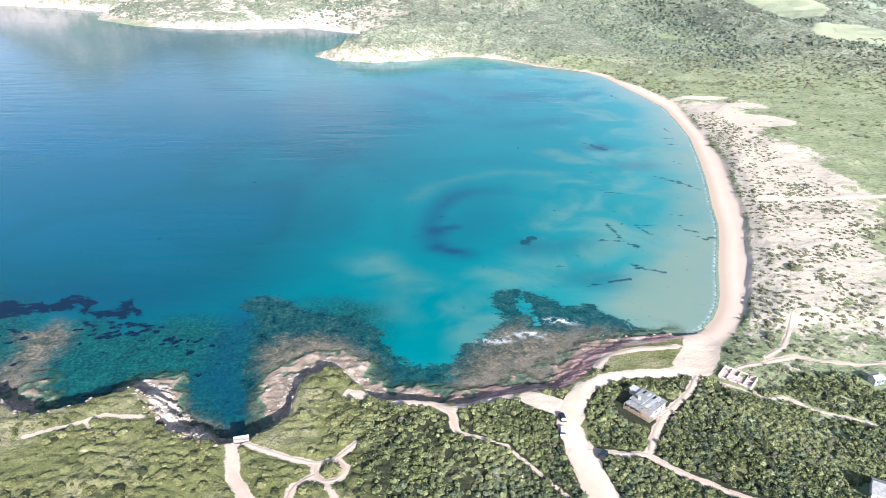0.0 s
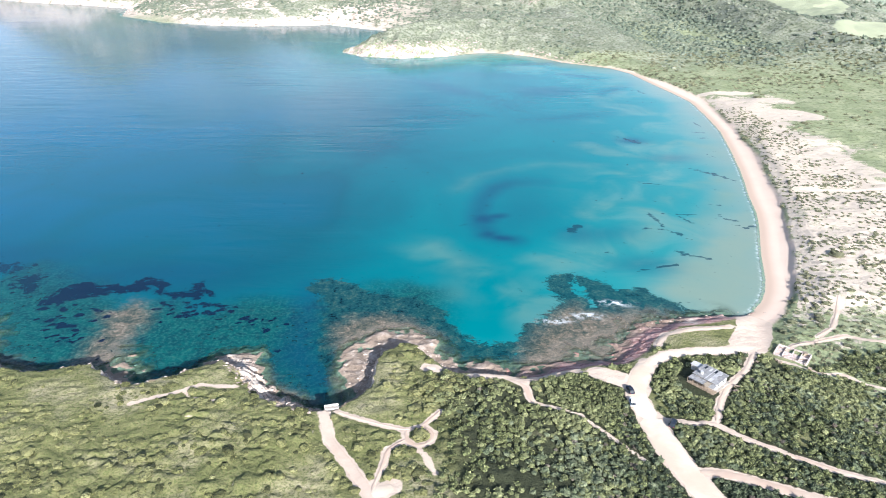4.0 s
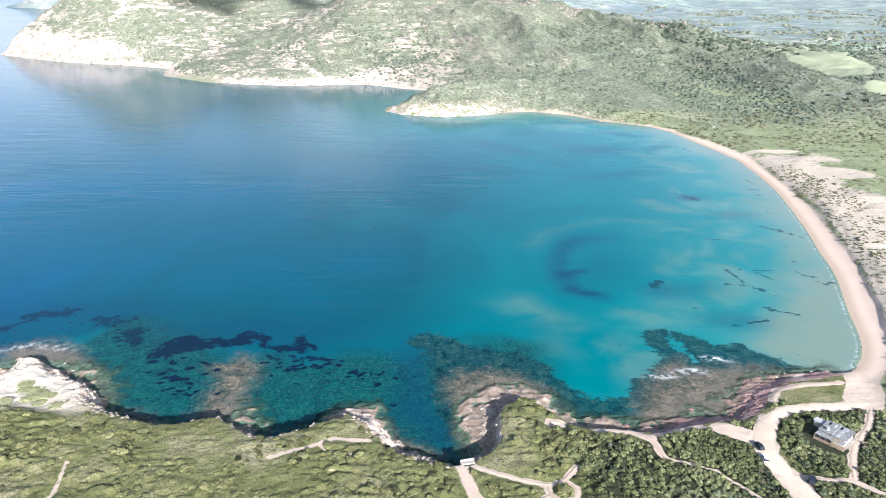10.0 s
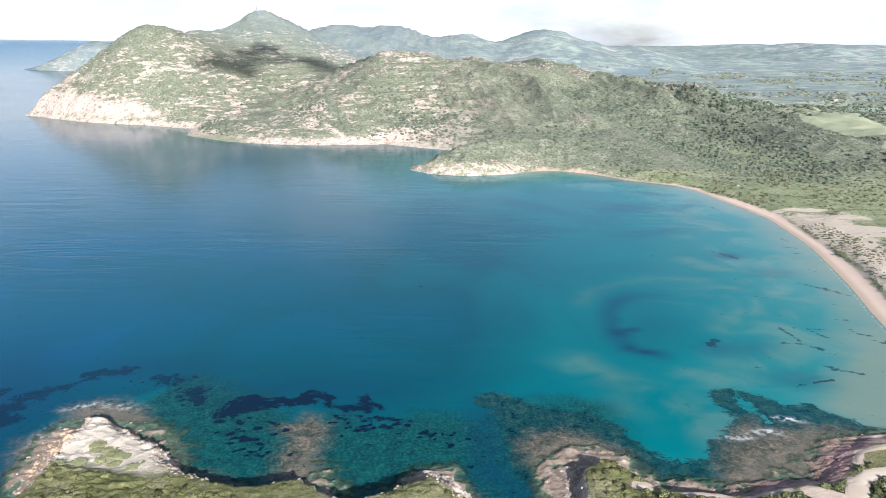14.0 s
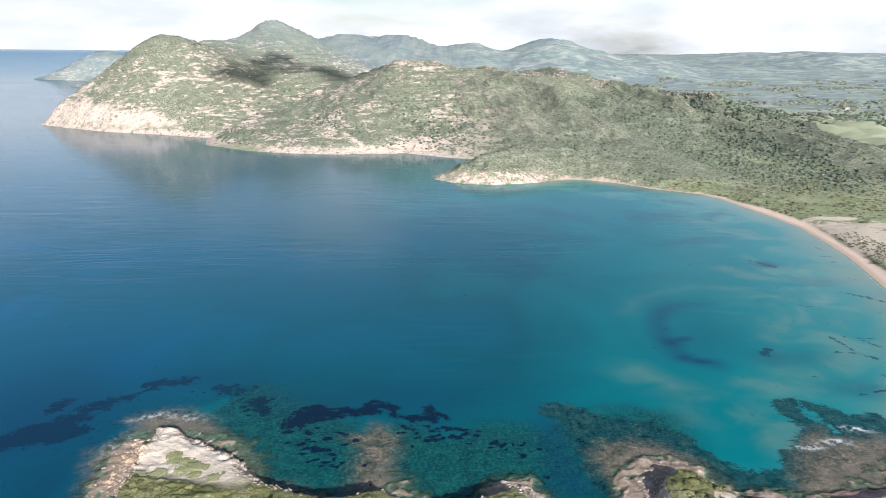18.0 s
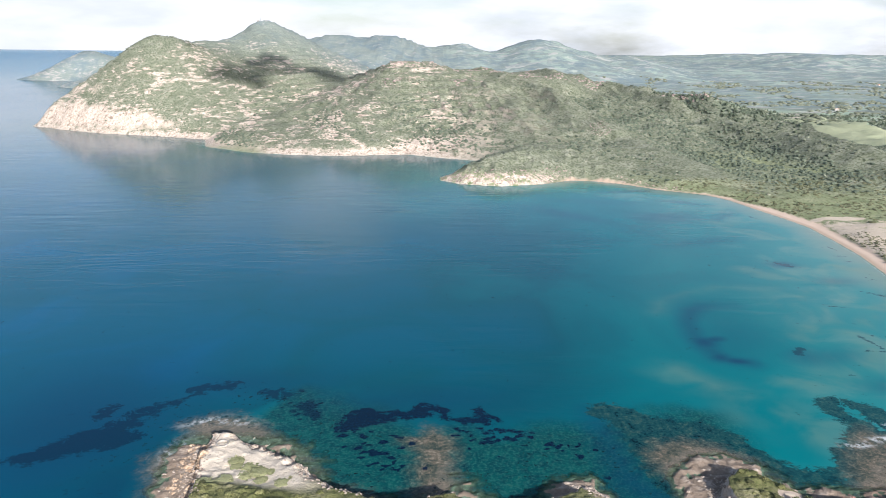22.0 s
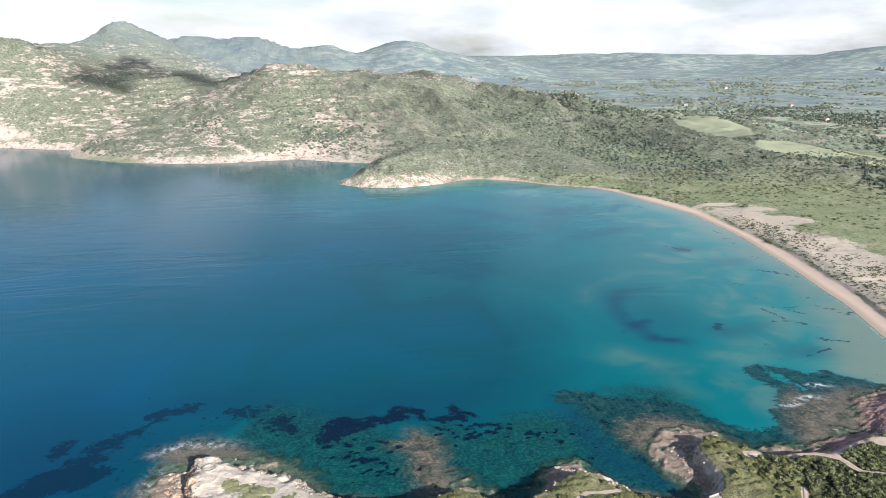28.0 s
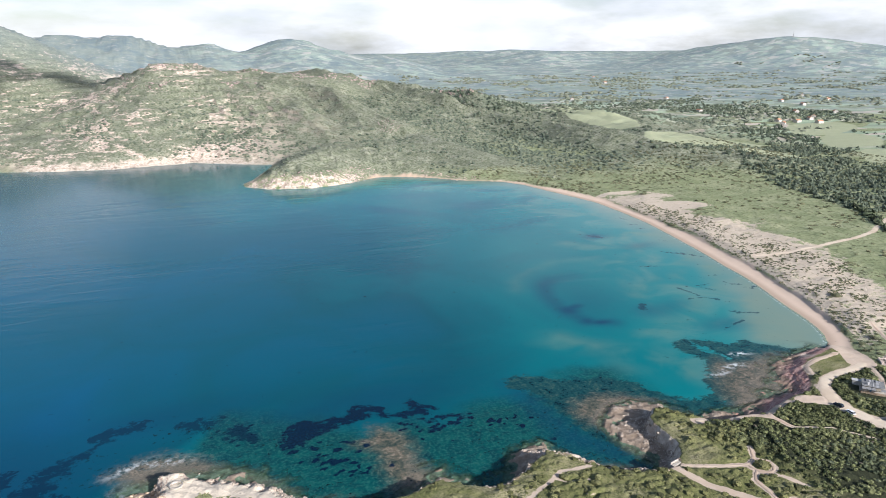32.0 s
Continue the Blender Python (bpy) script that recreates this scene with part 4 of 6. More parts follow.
weed = area(wx + 0.7 * lump, wy + 0.5 * lump, MEADOW_BEDS, 6)
weed = np.where(weed > 0, 0.50 + 0.55 * weed, 0.50 + 1.5 * weed)
weed *= 0.80 + 0.40 * step(fbm(wx, wy, 9, 3, 63), -0.45, 0.35)
weed = np.maximum(weed, ribbons(wx + 0.5 * lump, wy + 0.4 * lump, WEED_LINES))
clumps = random.Random(23)
for cx, cy, across, along, count in ((23, 237, 9, 4, 15), (28, 228, 3, 3, 5), (-9, 248, 8, 6, 16), (-40, 262, 16, 5, 12), (-50, 232, 9, 6, 12), (-84, 268, 9, 8, 16), (-44, 224, 8, 3, 8), (-58, 250, 6, 5, 8), (6, 243, 8, 4, 8)):
    WEED_DOTS += [(cx + clumps.gauss(0, 0.6) * across, cy + clumps.gauss(0, 0.6) * along, clumps.uniform(0.5, 1.35)) for _ in range(count)]
for a, b, c in WEED_DOTS:
    spot = (np.abs(wx - a) < 6) & (np.abs(wy - b) < 6)
    weed[spot] = np.maximum(weed[spot], 1.35 * blobs(wx[spot], wy[spot], [(a, b, c, 0.75 * c, 0, 1)]))
frayed = 2.6 * fbm(wx, wy, 6, 3, 141)
torn = ribbons(wx + 0.6 * lump + frayed, wy + 0.4 * lump + frayed, STREAKS + TORN, 1.7)
torn = np.where(torn > 0.02, torn, -1.5)
shade = blobs(wx + 0.5 * bent, wy + 0.4 * bent, SHADY)
shade = np.maximum(shade, 0.62 * np.exp(-(line_distance(wx + 0.4 * bent, wy + 0.4 * bent, CRESCENT) / 8) ** 2) * (1 - 0.6 * step(wx, 124, 160) * step(wy, 350, 380)))
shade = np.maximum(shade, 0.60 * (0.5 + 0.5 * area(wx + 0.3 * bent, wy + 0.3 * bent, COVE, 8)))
cliff_run = line_distance(wx, wy, CLIFFS[2:] + LEDGE)
shelf = step(60 - 36 * step(-84 - wx, 0, 22) - cliff_run + 1.6 * bent, 0, 16) * (1 - step(wx, 84, 108))
reef_in = area(wx + 0.5 * lump, wy + 0.5 * lump, REEF_AREAS, 9)
reef_in = np.minimum(reef_in, np.clip((line_distance(wx + 1.5 * lump, wy + lump, REEF_GAP) - 0.6) / 5, -0.02, 1))
brown = area(wx + 0.6 * lump, wy + 0.6 * lump, SHALLOWS, 12)
brown = np.maximum(brown, 1.3 * step(10 - cliff_run + 0.9 * lump, 0, 9) - 1.0)
spots = step(wx, -200, -90) * step(70 - wx, 0, 20) * step(-wsd, 6, 14) * step(60 + wsd, 0, 22)
pale_bed = 0.5 + 0.5 * area(wx + bent, wy + bent, PALE_BED, 14)
silt = step(120 - wgap, 0, 70) * step(wgap, 1, 10) * step(wx, 90, 150)
silt_bank = ribbons(wx + 1.1 * bent, wy + 0.9 * bent, SILT_BANKS, 1.9)
foam = np.maximum(blobs(wx + 0.5 * lump, wy + 0.5 * lump, [(-128, 233, 2, 4, 0, 0.7), (-122, 258, 6, 1.6, 24, 0.62), (140, 237, 5, 1.4, 0, 0.8), (152, 240, 5, 1.6, 0, 0.9), (165, 250, 5, 1.5, -8, 1), (-110, 257, 8, 1.8, -4, 0.6), (-124, 240, 3, 5, 0, 0.6)]),
                  0.55 * step(1.7 - np.abs(wsd + 1.3), 0, 1.4) * step(30 - wgap, 0, 10) * step(wy, 238, 250))
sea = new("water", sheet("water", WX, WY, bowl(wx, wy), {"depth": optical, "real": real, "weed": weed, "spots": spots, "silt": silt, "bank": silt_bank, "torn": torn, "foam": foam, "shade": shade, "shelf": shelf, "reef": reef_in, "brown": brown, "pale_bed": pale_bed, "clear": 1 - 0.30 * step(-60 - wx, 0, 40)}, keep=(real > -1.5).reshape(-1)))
sea.data.materials.append(M_WATER)
tagged(sea, "calm turquoise to deep blue bay water with dark seagrass beds", "sea", kind="structure")
# ---- scrub ----
rng = np.random.default_rng(7)


def ico(level):
    bm = bmesh.new()
    bmesh.ops.create_icosphere(bm, subdivisions=level, radius=1)
    co = np.array([v.co[:] for v in bm.verts])
    tri = np.array([[v.index for v in f.verts] for f in bm.faces])
    bm.free()
    return co, tri


def bush_shape(level, tufts, seed, flat=0.62, spray=0.24):
    """A lumpy clump with loose sprays of leaves on its outside."""
    r = np.random.default_rng(seed)
    co, tri = ico(level)
    lump = 1 + 0.34 * np.array([noise.noise(Vector(p) * 1.9 + Vector((seed, 0, 0))) for p in co]) + 0.20 * r.uniform(-1, 1, len(co))
    co = co * lump[:, None] * (1, 1, flat)
    co[:, 2] += flat * 0.35
    verts, faces = [co], [tri]
    count = len(co)
    for _ in range(tufts):
        d = r.normal(size=3)
        d[2] = abs(d[2]) * 0.9
        d /= np.linalg.norm(d)
        c = d * (1, 1, flat) * r.uniform(0.72, 1.12) + (0, 0, flat * 0.35)
        verts.append(c + r.normal(size=(3, 3)) * spray)
        faces.append(np.array([[count, count + 1, count + 2]]))
        count += 3
    return np.concatenate(verts), np.concatenate(faces)


def scatter(name, shapes, place, size, tall, material, label, category):
    turn = rng.uniform(0, 2 * math.pi, len(place))
    pick = rng.integers(0, len(shapes), len(place))
    cos, tris, count = [], [], 0
    for k, (co, tri) in enumerate(shapes):
        sel = np.nonzero(pick == k)[0]
        if not len(sel):
            continue
        c, s = np.cos(turn[sel])[:, None], np.sin(turn[sel])[:, None]
        x, y, z = co[:, 0][None], co[:, 1][None], co[:, 2][None]
        w = size[sel][:, None]
        pts = np.stack([(c * x - s * y) * w, (s * x + c * y) * w, z * w * tall[sel][:, None]], -1) + place[sel][:, None]
        cos.append(pts.reshape(-1, 3))
        tris.append((tri[None] + (count + np.arange(len(sel)) * len(co))[:, None, None]).reshape(-1, 3))
        count += len(sel) * len(co)
    ob = new(name, bulk_mesh(name, np.concatenate(cos), np.concatenate(tris)))
    ob.data.materials.append(material)
    return tagged(ob, label, category, kind="stuff")


def jitter(x0, x1, y0, y1, gap):
    x, y = np.meshgrid(np.arange(x0, x1, gap), np.arange(y0, y1, gap))
    return (x + rng.uniform(-0.55, 0.55, x.shape) * gap).ravel(), (y + rng.uniform(-0.55, 0.55, x.shape) * gap).ravel()


YARDS = [(181, 190, 9.5), (216, 204, 7.5), (261.5, 201.5, 4.5), (234, 152, 5.5)]


def clear_of_yards(x, y):
    ok = np.ones(x.shape, bool)
    for bx, by, r in YARDS:
        ok &= (x - bx) ** 2 + (y - by) ** 2 > r * r
    return ok


NEAR_SHAPES = [bush_shape(1 + s % 2, 40, s, 0.62, 0.26) for s in range(8)]
MOUND_SHAPES = [bush_shape(2, 30, 80 + s, 0.55, 0.13) for s in range(8)]
MID_SHAPES = [bush_shape(0, 12, 20 + s, 0.62, 0.3) for s in range(6)]
FAR_SHAPES = [bush_shape(1, 0, 40 + s, 0.7) for s in range(5)]
TINY_SHAPES = [bush_shape(0, 3, 50 + s, 0.75, 0.3) for s in range(6)]
TREE_SHAPES = [bush_shape(0, 16, 60 + s, 0.9, 0.34) for s in range(6)]

# low macchia on the foreland
x, y = jitter(-112, 128, 134, 214, 1.5)
z, sd, near, sand, dune, ledge, hill, bgap, west, soft = shape(x, y)
thick = fbm(x, y, 16, 4, 71)
bald = step(y + 0.28 * (x + 85), 196, 203) * step(-62 - x, 0, 12)
ok = (sd > 2.4 + 1.4 * fbm(x, y, 6, 2, 73)) & (track_gap(x, y) > 0.5) & (bald < 0.4) & (thick + 0.55 * rng.uniform(-1, 1, x.shape) > 0.12 - 0.35 * step(x, 84, 100))
dark_side = step(x, 84, 100) * step(178 - y, -24, 4)
low = ok & (rng.uniform(0, 1, x.shape) > dark_side)
sparse = (fbm(x, y, 11, 3, 115) + 0.9 * rng.uniform(-1, 1, x.shape) > 0.02) | (fbm(x, y, 22, 3, 117) > 0.25)
size = rng.uniform(0.4, 0.9, x.shape) * rng.uniform(0.6, 2.0, x.shape) * (1 + 0.35 * thick)
mound = low & sparse
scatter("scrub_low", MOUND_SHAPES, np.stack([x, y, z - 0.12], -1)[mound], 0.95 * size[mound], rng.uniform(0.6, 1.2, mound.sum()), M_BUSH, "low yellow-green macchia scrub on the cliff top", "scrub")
high = ok & ~low
# taller dark macchia round the bar and the tracks
x2, y2 = jitter(128, 300, 128, 236, 1.22)
z2, sd2, near2, sand2, dune2, ledge2, _, bgap2, _, _ = shape(x2, y2)
t2 = fbm(x2, y2, 18, 4, 79)
strip = (y2 > 211.5) & (x2 < 206)
ok2 = (sd2 > 4.5 + 2 * t2) & (track_gap(x2, y2) > 0.8) & clear_of_yards(x2, y2) & ~strip & ((y2 + 7 * t2 < np.interp(x2, [196, 206, 214, 226, 238, 250, 262, 300], [222, 206, 198, 197, 206, 207, 203, 196])) | (x2 < 196)) & (x2 + 8 * t2 < 290) & (t2 + 0.5 * rng.uniform(-1, 1, x2.shape) > -0.42)
px, py, pz = np.concatenate([x[high], x2[ok2]]), np.concatenate([y[high], y2[ok2]]), np.concatenate([z[high], z2[ok2]])
tone = fbm(px, py, 26, 3, 83) + 0.4 * rng.uniform(-1, 1, px.shape)
size = rng.uniform(0.42, 0.78, px.shape) * rng.uniform(0.8, 1.9, px.shape)
place = np.stack([px, py, pz - 0.2 + 0.9 * rng.uniform(0, 1, px.shape) ** 2 * (size < 1)], -1)
green = tone > -0.04 - 0.35 * step(152 - px, 0, 10)
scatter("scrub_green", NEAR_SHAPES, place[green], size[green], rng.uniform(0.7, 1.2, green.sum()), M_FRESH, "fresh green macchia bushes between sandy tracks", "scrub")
dry = ~green & (rng.uniform(0, 1, px.shape) < 0.07 + 0.5 * step(fbm(px, py, 15, 3, 109), 0.22, 0.5) + 0.8 * np.exp(-((px - 197) / 6) ** 2 - ((py - 186.5) / 3) ** 2))
scatter("scrub_dry", NEAR_SHAPES, place[dry], 0.8 * size[dry], rng.uniform(0.7, 1.1, dry.sum()), M_DRY, "dry grey-brown bushes among the green macchia", "scrub")
green |= dry
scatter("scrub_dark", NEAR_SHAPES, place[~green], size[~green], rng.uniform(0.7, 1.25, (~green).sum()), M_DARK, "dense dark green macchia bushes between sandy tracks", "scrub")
# dunes and the plain behind the beach
x, y = jitter(206, 800, 120, 790, 4.7)
z, sd, near, sand, dune, ledge, hill, bgap, west, soft = shape(x, y)
cover = fbm(x, y, 30, 4, 87) + 0.6 * rng.uniform(-1, 1, x.shape)
ok = (sd > 8) & (sand < 0.3) & (track_gap(x, y) > 1.0) & clear_of_yards(x, y) & ((y > np.interp(x, [206, 214, 226, 238, 250, 262, 300], [206, 198, 197, 206, 207, 203, 196])) | (x > 286)) & (cover > 0.05 + 0.5 * np.clip(dune, 0, 1) - 0.1 * (sd > 160)) & ~((sd > 70) & (sd < 190) & (y > 300) & (y < 640) & (rng.uniform(0, 1, x.shape) < 0.72))
size = rng.uniform(0.9, 2.2, x.shape) * (1 - 0.25 * np.clip(dune, 0, 1))
scatter("dune_scrub", MID_SHAPES, np.stack([x, y, z - 0.2], -1)[ok], size[ok], rng.uniform(0.5, 0.95, ok.sum()), M_DUNE, "grey-green scrub tufts on the dunes and the plain behind the beach", "scrub")
x, y = jitter(208, 345, 197, 560, 2.1)
z, sd, near, sand, dune, ledge, hill, bgap, west, soft = shape(x, y)
cover = fbm(x, y, 13, 4, 105) + 0.5 * rng.uniform(-1, 1, x.shape)
ok = (sand < 0.3) & (sd > 6) & (sd < 85) & (track_gap(x, y) > 0.8) & clear_of_yards(x, y) & ((y > np.interp(x, [206, 214, 226, 238, 250, 262, 300], [206, 198, 197, 206, 207, 203, 196])) | (x > 286)) & (cover > 0.08)
scatter("dune_tufts", MID_SHAPES, np.stack([x, y, z - 0.15], -1)[ok], rng.uniform(0.45, 1.15, ok.sum()), rng.uniform(0.5, 0.9, ok.sum()), M_DUNE, "small grey-green tufts on pale dune sand above the beach", "scrub")
# hills across the bay
x, y = jitter(-760, 900, 660, 1560, 5.6)
z, sd, near, sand, dune, ledge, hill, bgap, west, soft = shape(x, y)
gully = gully_field(x, y)
cover = fbm(x, y, 90, 4, 91) + 0.7 * rng.uniform(-1, 1, x.shape) - 0.8 * gully
scar = ((x - 230) / 20) ** 2 + ((y - 1022) / 26) ** 2 < 1
ok = (sd > 14) & (hill > 0.3) & (cover > -0.22 + 0.25 * west) & (z > 4) & ~scar & ~((x < 190) & (y < 930) & (sd < 24 + 10 * cover)) & (MEADOWS(x, y) < 0.3)
wet = ok & (z < 72) & (gully + 0.4 * rng.uniform(-1, 1, x.shape) < 0.12 - 0.25 * west)
dry = ok & ~wet
scatter("hill_scrub", TINY_SHAPES, np.stack([x, y, z - 0.4], -1)[dry], rng.uniform(1.0, 2.5, dry.sum()), rng.uniform(0.5, 0.9, dry.sum()), M_HILL, "scrub clumps on the hillsides across the bay", "scrub")
scatter("hill_oaks", TINY_SHAPES, np.stack([x, y, z - 0.4], -1)[wet], rng.uniform(1.4, 3.2, wet.sum()), rng.uniform(0.7, 1.1, wet.sum()), M_OAK, "dark holm oaks in the gullies of the hills across the bay", "wood")
# woods in the valley
x, y = jitter(420, 1250, 360, 1500, 7.0)
z, sd, near, sand, dune, ledge, hill, bgap, west, soft = shape(x, y)
wood = fbm(x, y, 150, 4, 95)
meadow = MEADOWS(x, y)
ragged = 70 * fbm(x, y, 45, 4, 111)
front = (x + 0.4 * ragged > 500 + 0.30 * (y - 440)) | (y + ragged > 700)
ok = (sd > 150) & front & (meadow < 0.25) & ((wood + 0.35 * rng.uniform(-1, 1, x.shape) > 0.12 + 0.12 * (y > 900)) | ((x + ragged < 760) & (y + 0.6 * ragged < 660) & (wood + 0.2 * rng.uniform(-1, 1, x.shape) > -0.3))) & (track_gap(x, y) > 4)
scatter("pine_wood", TREE_SHAPES, np.stack([x, y, z - 0.4], -1)[ok], rng.uniform(1.3, 3.3, ok.sum()), rng.uniform(0.8, 1.3, ok.sum()), M_PINE, "dark pine and oak wood in the valley behind the dunes", "wood")
# a row of trees along the inland track
row = np.linspace(0, 1, 46)
x = np.interp(row, [0, 0.45, 1], [526, 493, 446]) + rng.uniform(-2.5, 2.5, 46)
y = np.interp(row, [0, 0.45, 1], [484, 432, 372]) + rng.uniform(-2.5, 2.5, 46)
scatter("tree_row", TREE_SHAPES, np.stack([x, y, shape(x, y)[0] - 0.3], -1), rng.uniform(2.2, 3.8, 46), rng.uniform(0.8, 1.2, 46), M_DARK, "dense row of dark trees beside the inland track", "trees")
# tree rows and groves between the far fields
x, y = jitter(600, 2900, 900, 2700, 18.0)
z, sd, near, sand, dune, ledge, hill, bgap, west, soft = shape(x, y)
rows = fbm(x, y, 120, 3, 97, True) + 0.3 * fbm(x, y, 500, 2, 99)
ok = (rows > 0.5) & (sd > 500)
scatter("far_groves", TINY_SHAPES, np.stack([x, y, z - 0.8], -1)[ok], rng.uniform(3, 8, ok.sum()), rng.uniform(0.5, 0.8, ok.sum()), M_HILL, "tree rows and groves between distant fields", "wood")


# ---- parts and plain shapes ----
def part(name, bm, material, parent=None, label=""):
    me = bpy.data.meshes.new(name)
    bm.to_mesh(me)
    bm.free()
    me.materials.append(material)
    ob = new(name, me)
    ob.parent = parent
    return tagged(ob, label)


def hub(name, m, label, category, group="", kind=""):
    ob = new(name)
    ob.matrix_world = m
    ob.empty_display_size = 0.5
    return tagged(ob, label, category, group, kind)


def box(w, d, h, at=(0, 0, 0), bevel=0.0, turn=0.0, bm=None):
    """A block that stands on its place; w along x, d along y."""
    bm = bm or bmesh.new()
    made = bmesh.ops.create_cube(bm, size=1, matrix=Matrix.Translation(at) @ pose(0, 0, 0, 0, 0, turn) @ Matrix.Translation((0, 0, h / 2)) @ Matrix.Diagonal((w, d, h, 1)))
    if bevel:
        edges = list({e for v in made["verts"] for e in v.link_edges})
        bmesh.ops.bevel(bm, geom=edges, offset=bevel, segments=1, affect="EDGES")
    return bm


def tube(r, h, at=(0, 0, 0), sides=10, bm=None, r2=None):
    bm = bm or bmesh.new()
    bmesh.ops.create_cone(bm, cap_ends=True, segments=sides, radius1=r, radius2=r if r2 is None else r2, depth=h, matrix=Matrix.Translation(at) @ Matrix.Translation((0, 0, h / 2)))
    return bm


def height(x, y):
    return float(shape(np.array([float(x)]), np.array([float(y)]))[0][0])


M_WHITE = plain_material("white_render", (0.36, 0.325, 0.285), (0.54, 0.50, 0.45), 1.2, 0.9, 0.01)
M_SHEET = plain_material("grey_sheet_roof", (0.20, 0.195, 0.185), (0.30, 0.292, 0.28), 0.9, 0.9, 0.01)
M_PALE = plain_material("pale_sheet", (0.34, 0.332, 0.32), (0.46, 0.45, 0.435), 0.9, 0.8, 0.01)
M_TIMBER = plain_material("weathered_timber", (0.20, 0.15, 0.10), (0.36, 0.28, 0.20), 0.3, 0.85, 0.01, stretch=(1, 6, 1))
M_CONCRETE = plain_material("worn_concrete", (0.28, 0.25, 0.21), (0.42, 0.38, 0.33), 0.8, 0.9, 0.03)
M_DOOR = plain_material("blue_paint", (0.06, 0.13, 0.22), (0.09, 0.18, 0.28), 0.4, 0.5, 0.002)
M_GLASS = plain_material("dark_glass", (0.02, 0.025, 0.03), (0.03, 0.035, 0.04), 1.0, 0.08, 0.0)
M_TILE = plain_material("terracotta", (0.34, 0.16, 0.09), (0.48, 0.26, 0.16), 0.7, 0.85, 0.02)
M_RUBBER = plain_material("rubber", (0.012, 0.012, 0.012), (0.025, 0.025, 0.025), 0.2, 0.8, 0.002)
M_CAR_A = plain_material("white_paint", (0.70, 0.70, 0.70), (0.74, 0.74, 0.74), 2.0, 0.25, 0.0)
M_CAR_B = plain_material("dark_paint", (0.02, 0.025, 0.035), (0.03, 0.035, 0.045), 2.0, 0.25, 0.0)
M_CAR_C = plain_material("red_paint", (0.25, 0.02, 0.02), (0.30, 0.03, 0.03), 2.0, 0.25, 0.0)
M_CANVAS = plain_material("canvas", (0.70, 0.66, 0.57), (0.80, 0.77, 0.70), 0.4, 0.9, 0.005)
M_REED = plain_material("reed_mat", (0.22, 0.18, 0.125), (0.34, 0.285, 0.21), 0.15, 0.9, 0.01, stretch=(8, 1, 1))
M_ROCK = plain_material("pale_rock", (0.20, 0.15, 0.115), (0.48, 0.395, 0.315), 0.8, 0.92, 0.2)
M_ROCK_FAR = plain_material("rose_rock", (0.21, 0.155, 0.13), (0.42, 0.335, 0.29), 2.5, 0.95, 0.3)
M_ROCK_RED = plain_material("red_rock", (0.20, 0.10, 0.08), (0.40, 0.23, 0.18), 0.9, 0.92, 0.12)


def vapour():
    """Thin cloud that lets part of the sun through."""
    g = Graph("cloud_vapour")
    mix, clear = g.node("ShaderNodeMixShader"), g.node("ShaderNodeBsdfTransparent")
    g.put(mix.inputs[0], g.span(g.noise(40, 4), 0.3, 0.7, 0.18, 0.52))
    g.put(mix.inputs[1], clear.outputs[0])
    g.put(mix.inputs[2], g.surface((0.8, 0.8, 0.8), 1.0))
    return g.done(mix.outputs[0])


M_CLOUD = vapour()


# ---- sandy tracks ----
def strip_mesh(half, pts):
    """A ribbon draped over the ground along a line."""
    line = [Vector((*p, 0)) for p in pts]
    run = []
    for a, b in zip(line, line[1:]):
        n = max(2, int((b - a).length / 1.2))
        run += [a.lerp(b, k / n) for k in range(n)]
    run.append(line[-1])
    for _ in range(4):
        run = [run[0]] + [(run[k - 1] + run[k] * 2 + run[k + 1]) / 4 for k in range(1, len(run) - 1)] + [run[-1]]
    left, right = [], []
    for k, p in enumerate(run):
        d = (run[min(k + 1, len(run) - 1)] - run[max(k - 1, 0)]).normalized()
        side = Vector((-d.y, d.x, 0))
        end = min(1.0, (min(k, len(run) - 1 - k) + 0.4) / 2.5) ** 0.5
        w = end * max(0.3, half - 0.6 + 0.3 * noise.noise(p * 0.35) + 0.3 * noise.noise(p * 1.3))
        left.append(p + side * w)
        right.append(p - side * w)
    rows = [[a.lerp(b, f) for f in (0, 0.25, 0.5, 0.75, 1)] for a, b in zip(left, right)]
    xy = np.array([[v.x, v.y] for row in rows for v in row])
    zz = shape(xy[:, 0], xy[:, 1])[0] + np.tile([0.05, 0.15, 0.12, 0.15, 0.05], len(rows))
    i = np.arange(len(xy)).reshape(len(rows), 5)
    quads = np.stack([i[:-1, :-1], i[1:, :-1], i[1:, 1:], i[:-1, 1:]], -1).reshape(-1, 4)
    return bulk_mesh("track", np.c_[xy, zz], quads, True)


def sand_material(name, a, b, c):
    g = Graph(name)
    n, ruts = g.noise(2.6, 5, 0.62), g.noise(14, 4)
    tone = g.mix(n, a, b)
    tone = g.mix(g.span(ruts, 0.42, 0.66, 0.0, 0.8), tone, c)
    return g.done(g.surface(tone, 0.95, g.bump(n, 0.12), gloss=0.1))


M_SAND = sand_material("track_sand", (0.52, 0.42, 0.31), (0.68, 0.58, 0.45), (0.50, 0.39, 0.285))
M_PATH = sand_material("path_earth", (0.42, 0.315, 0.235), (0.58, 0.47, 0.365), (0.43, 0.31, 0.23))
for half, pts in TRACKS:
    if 1.05 <= half < 6 and half != 4.0:
        t = new("track", strip_mesh(half, pts))
        t.data.materials.append(M_SAND if half > 2.1 else M_PATH)
        tagged(t, "pale sandy dirt track through scrub" if half > 1.7 else "narrow trodden sandy footpath through scrub", "track", kind="structure")


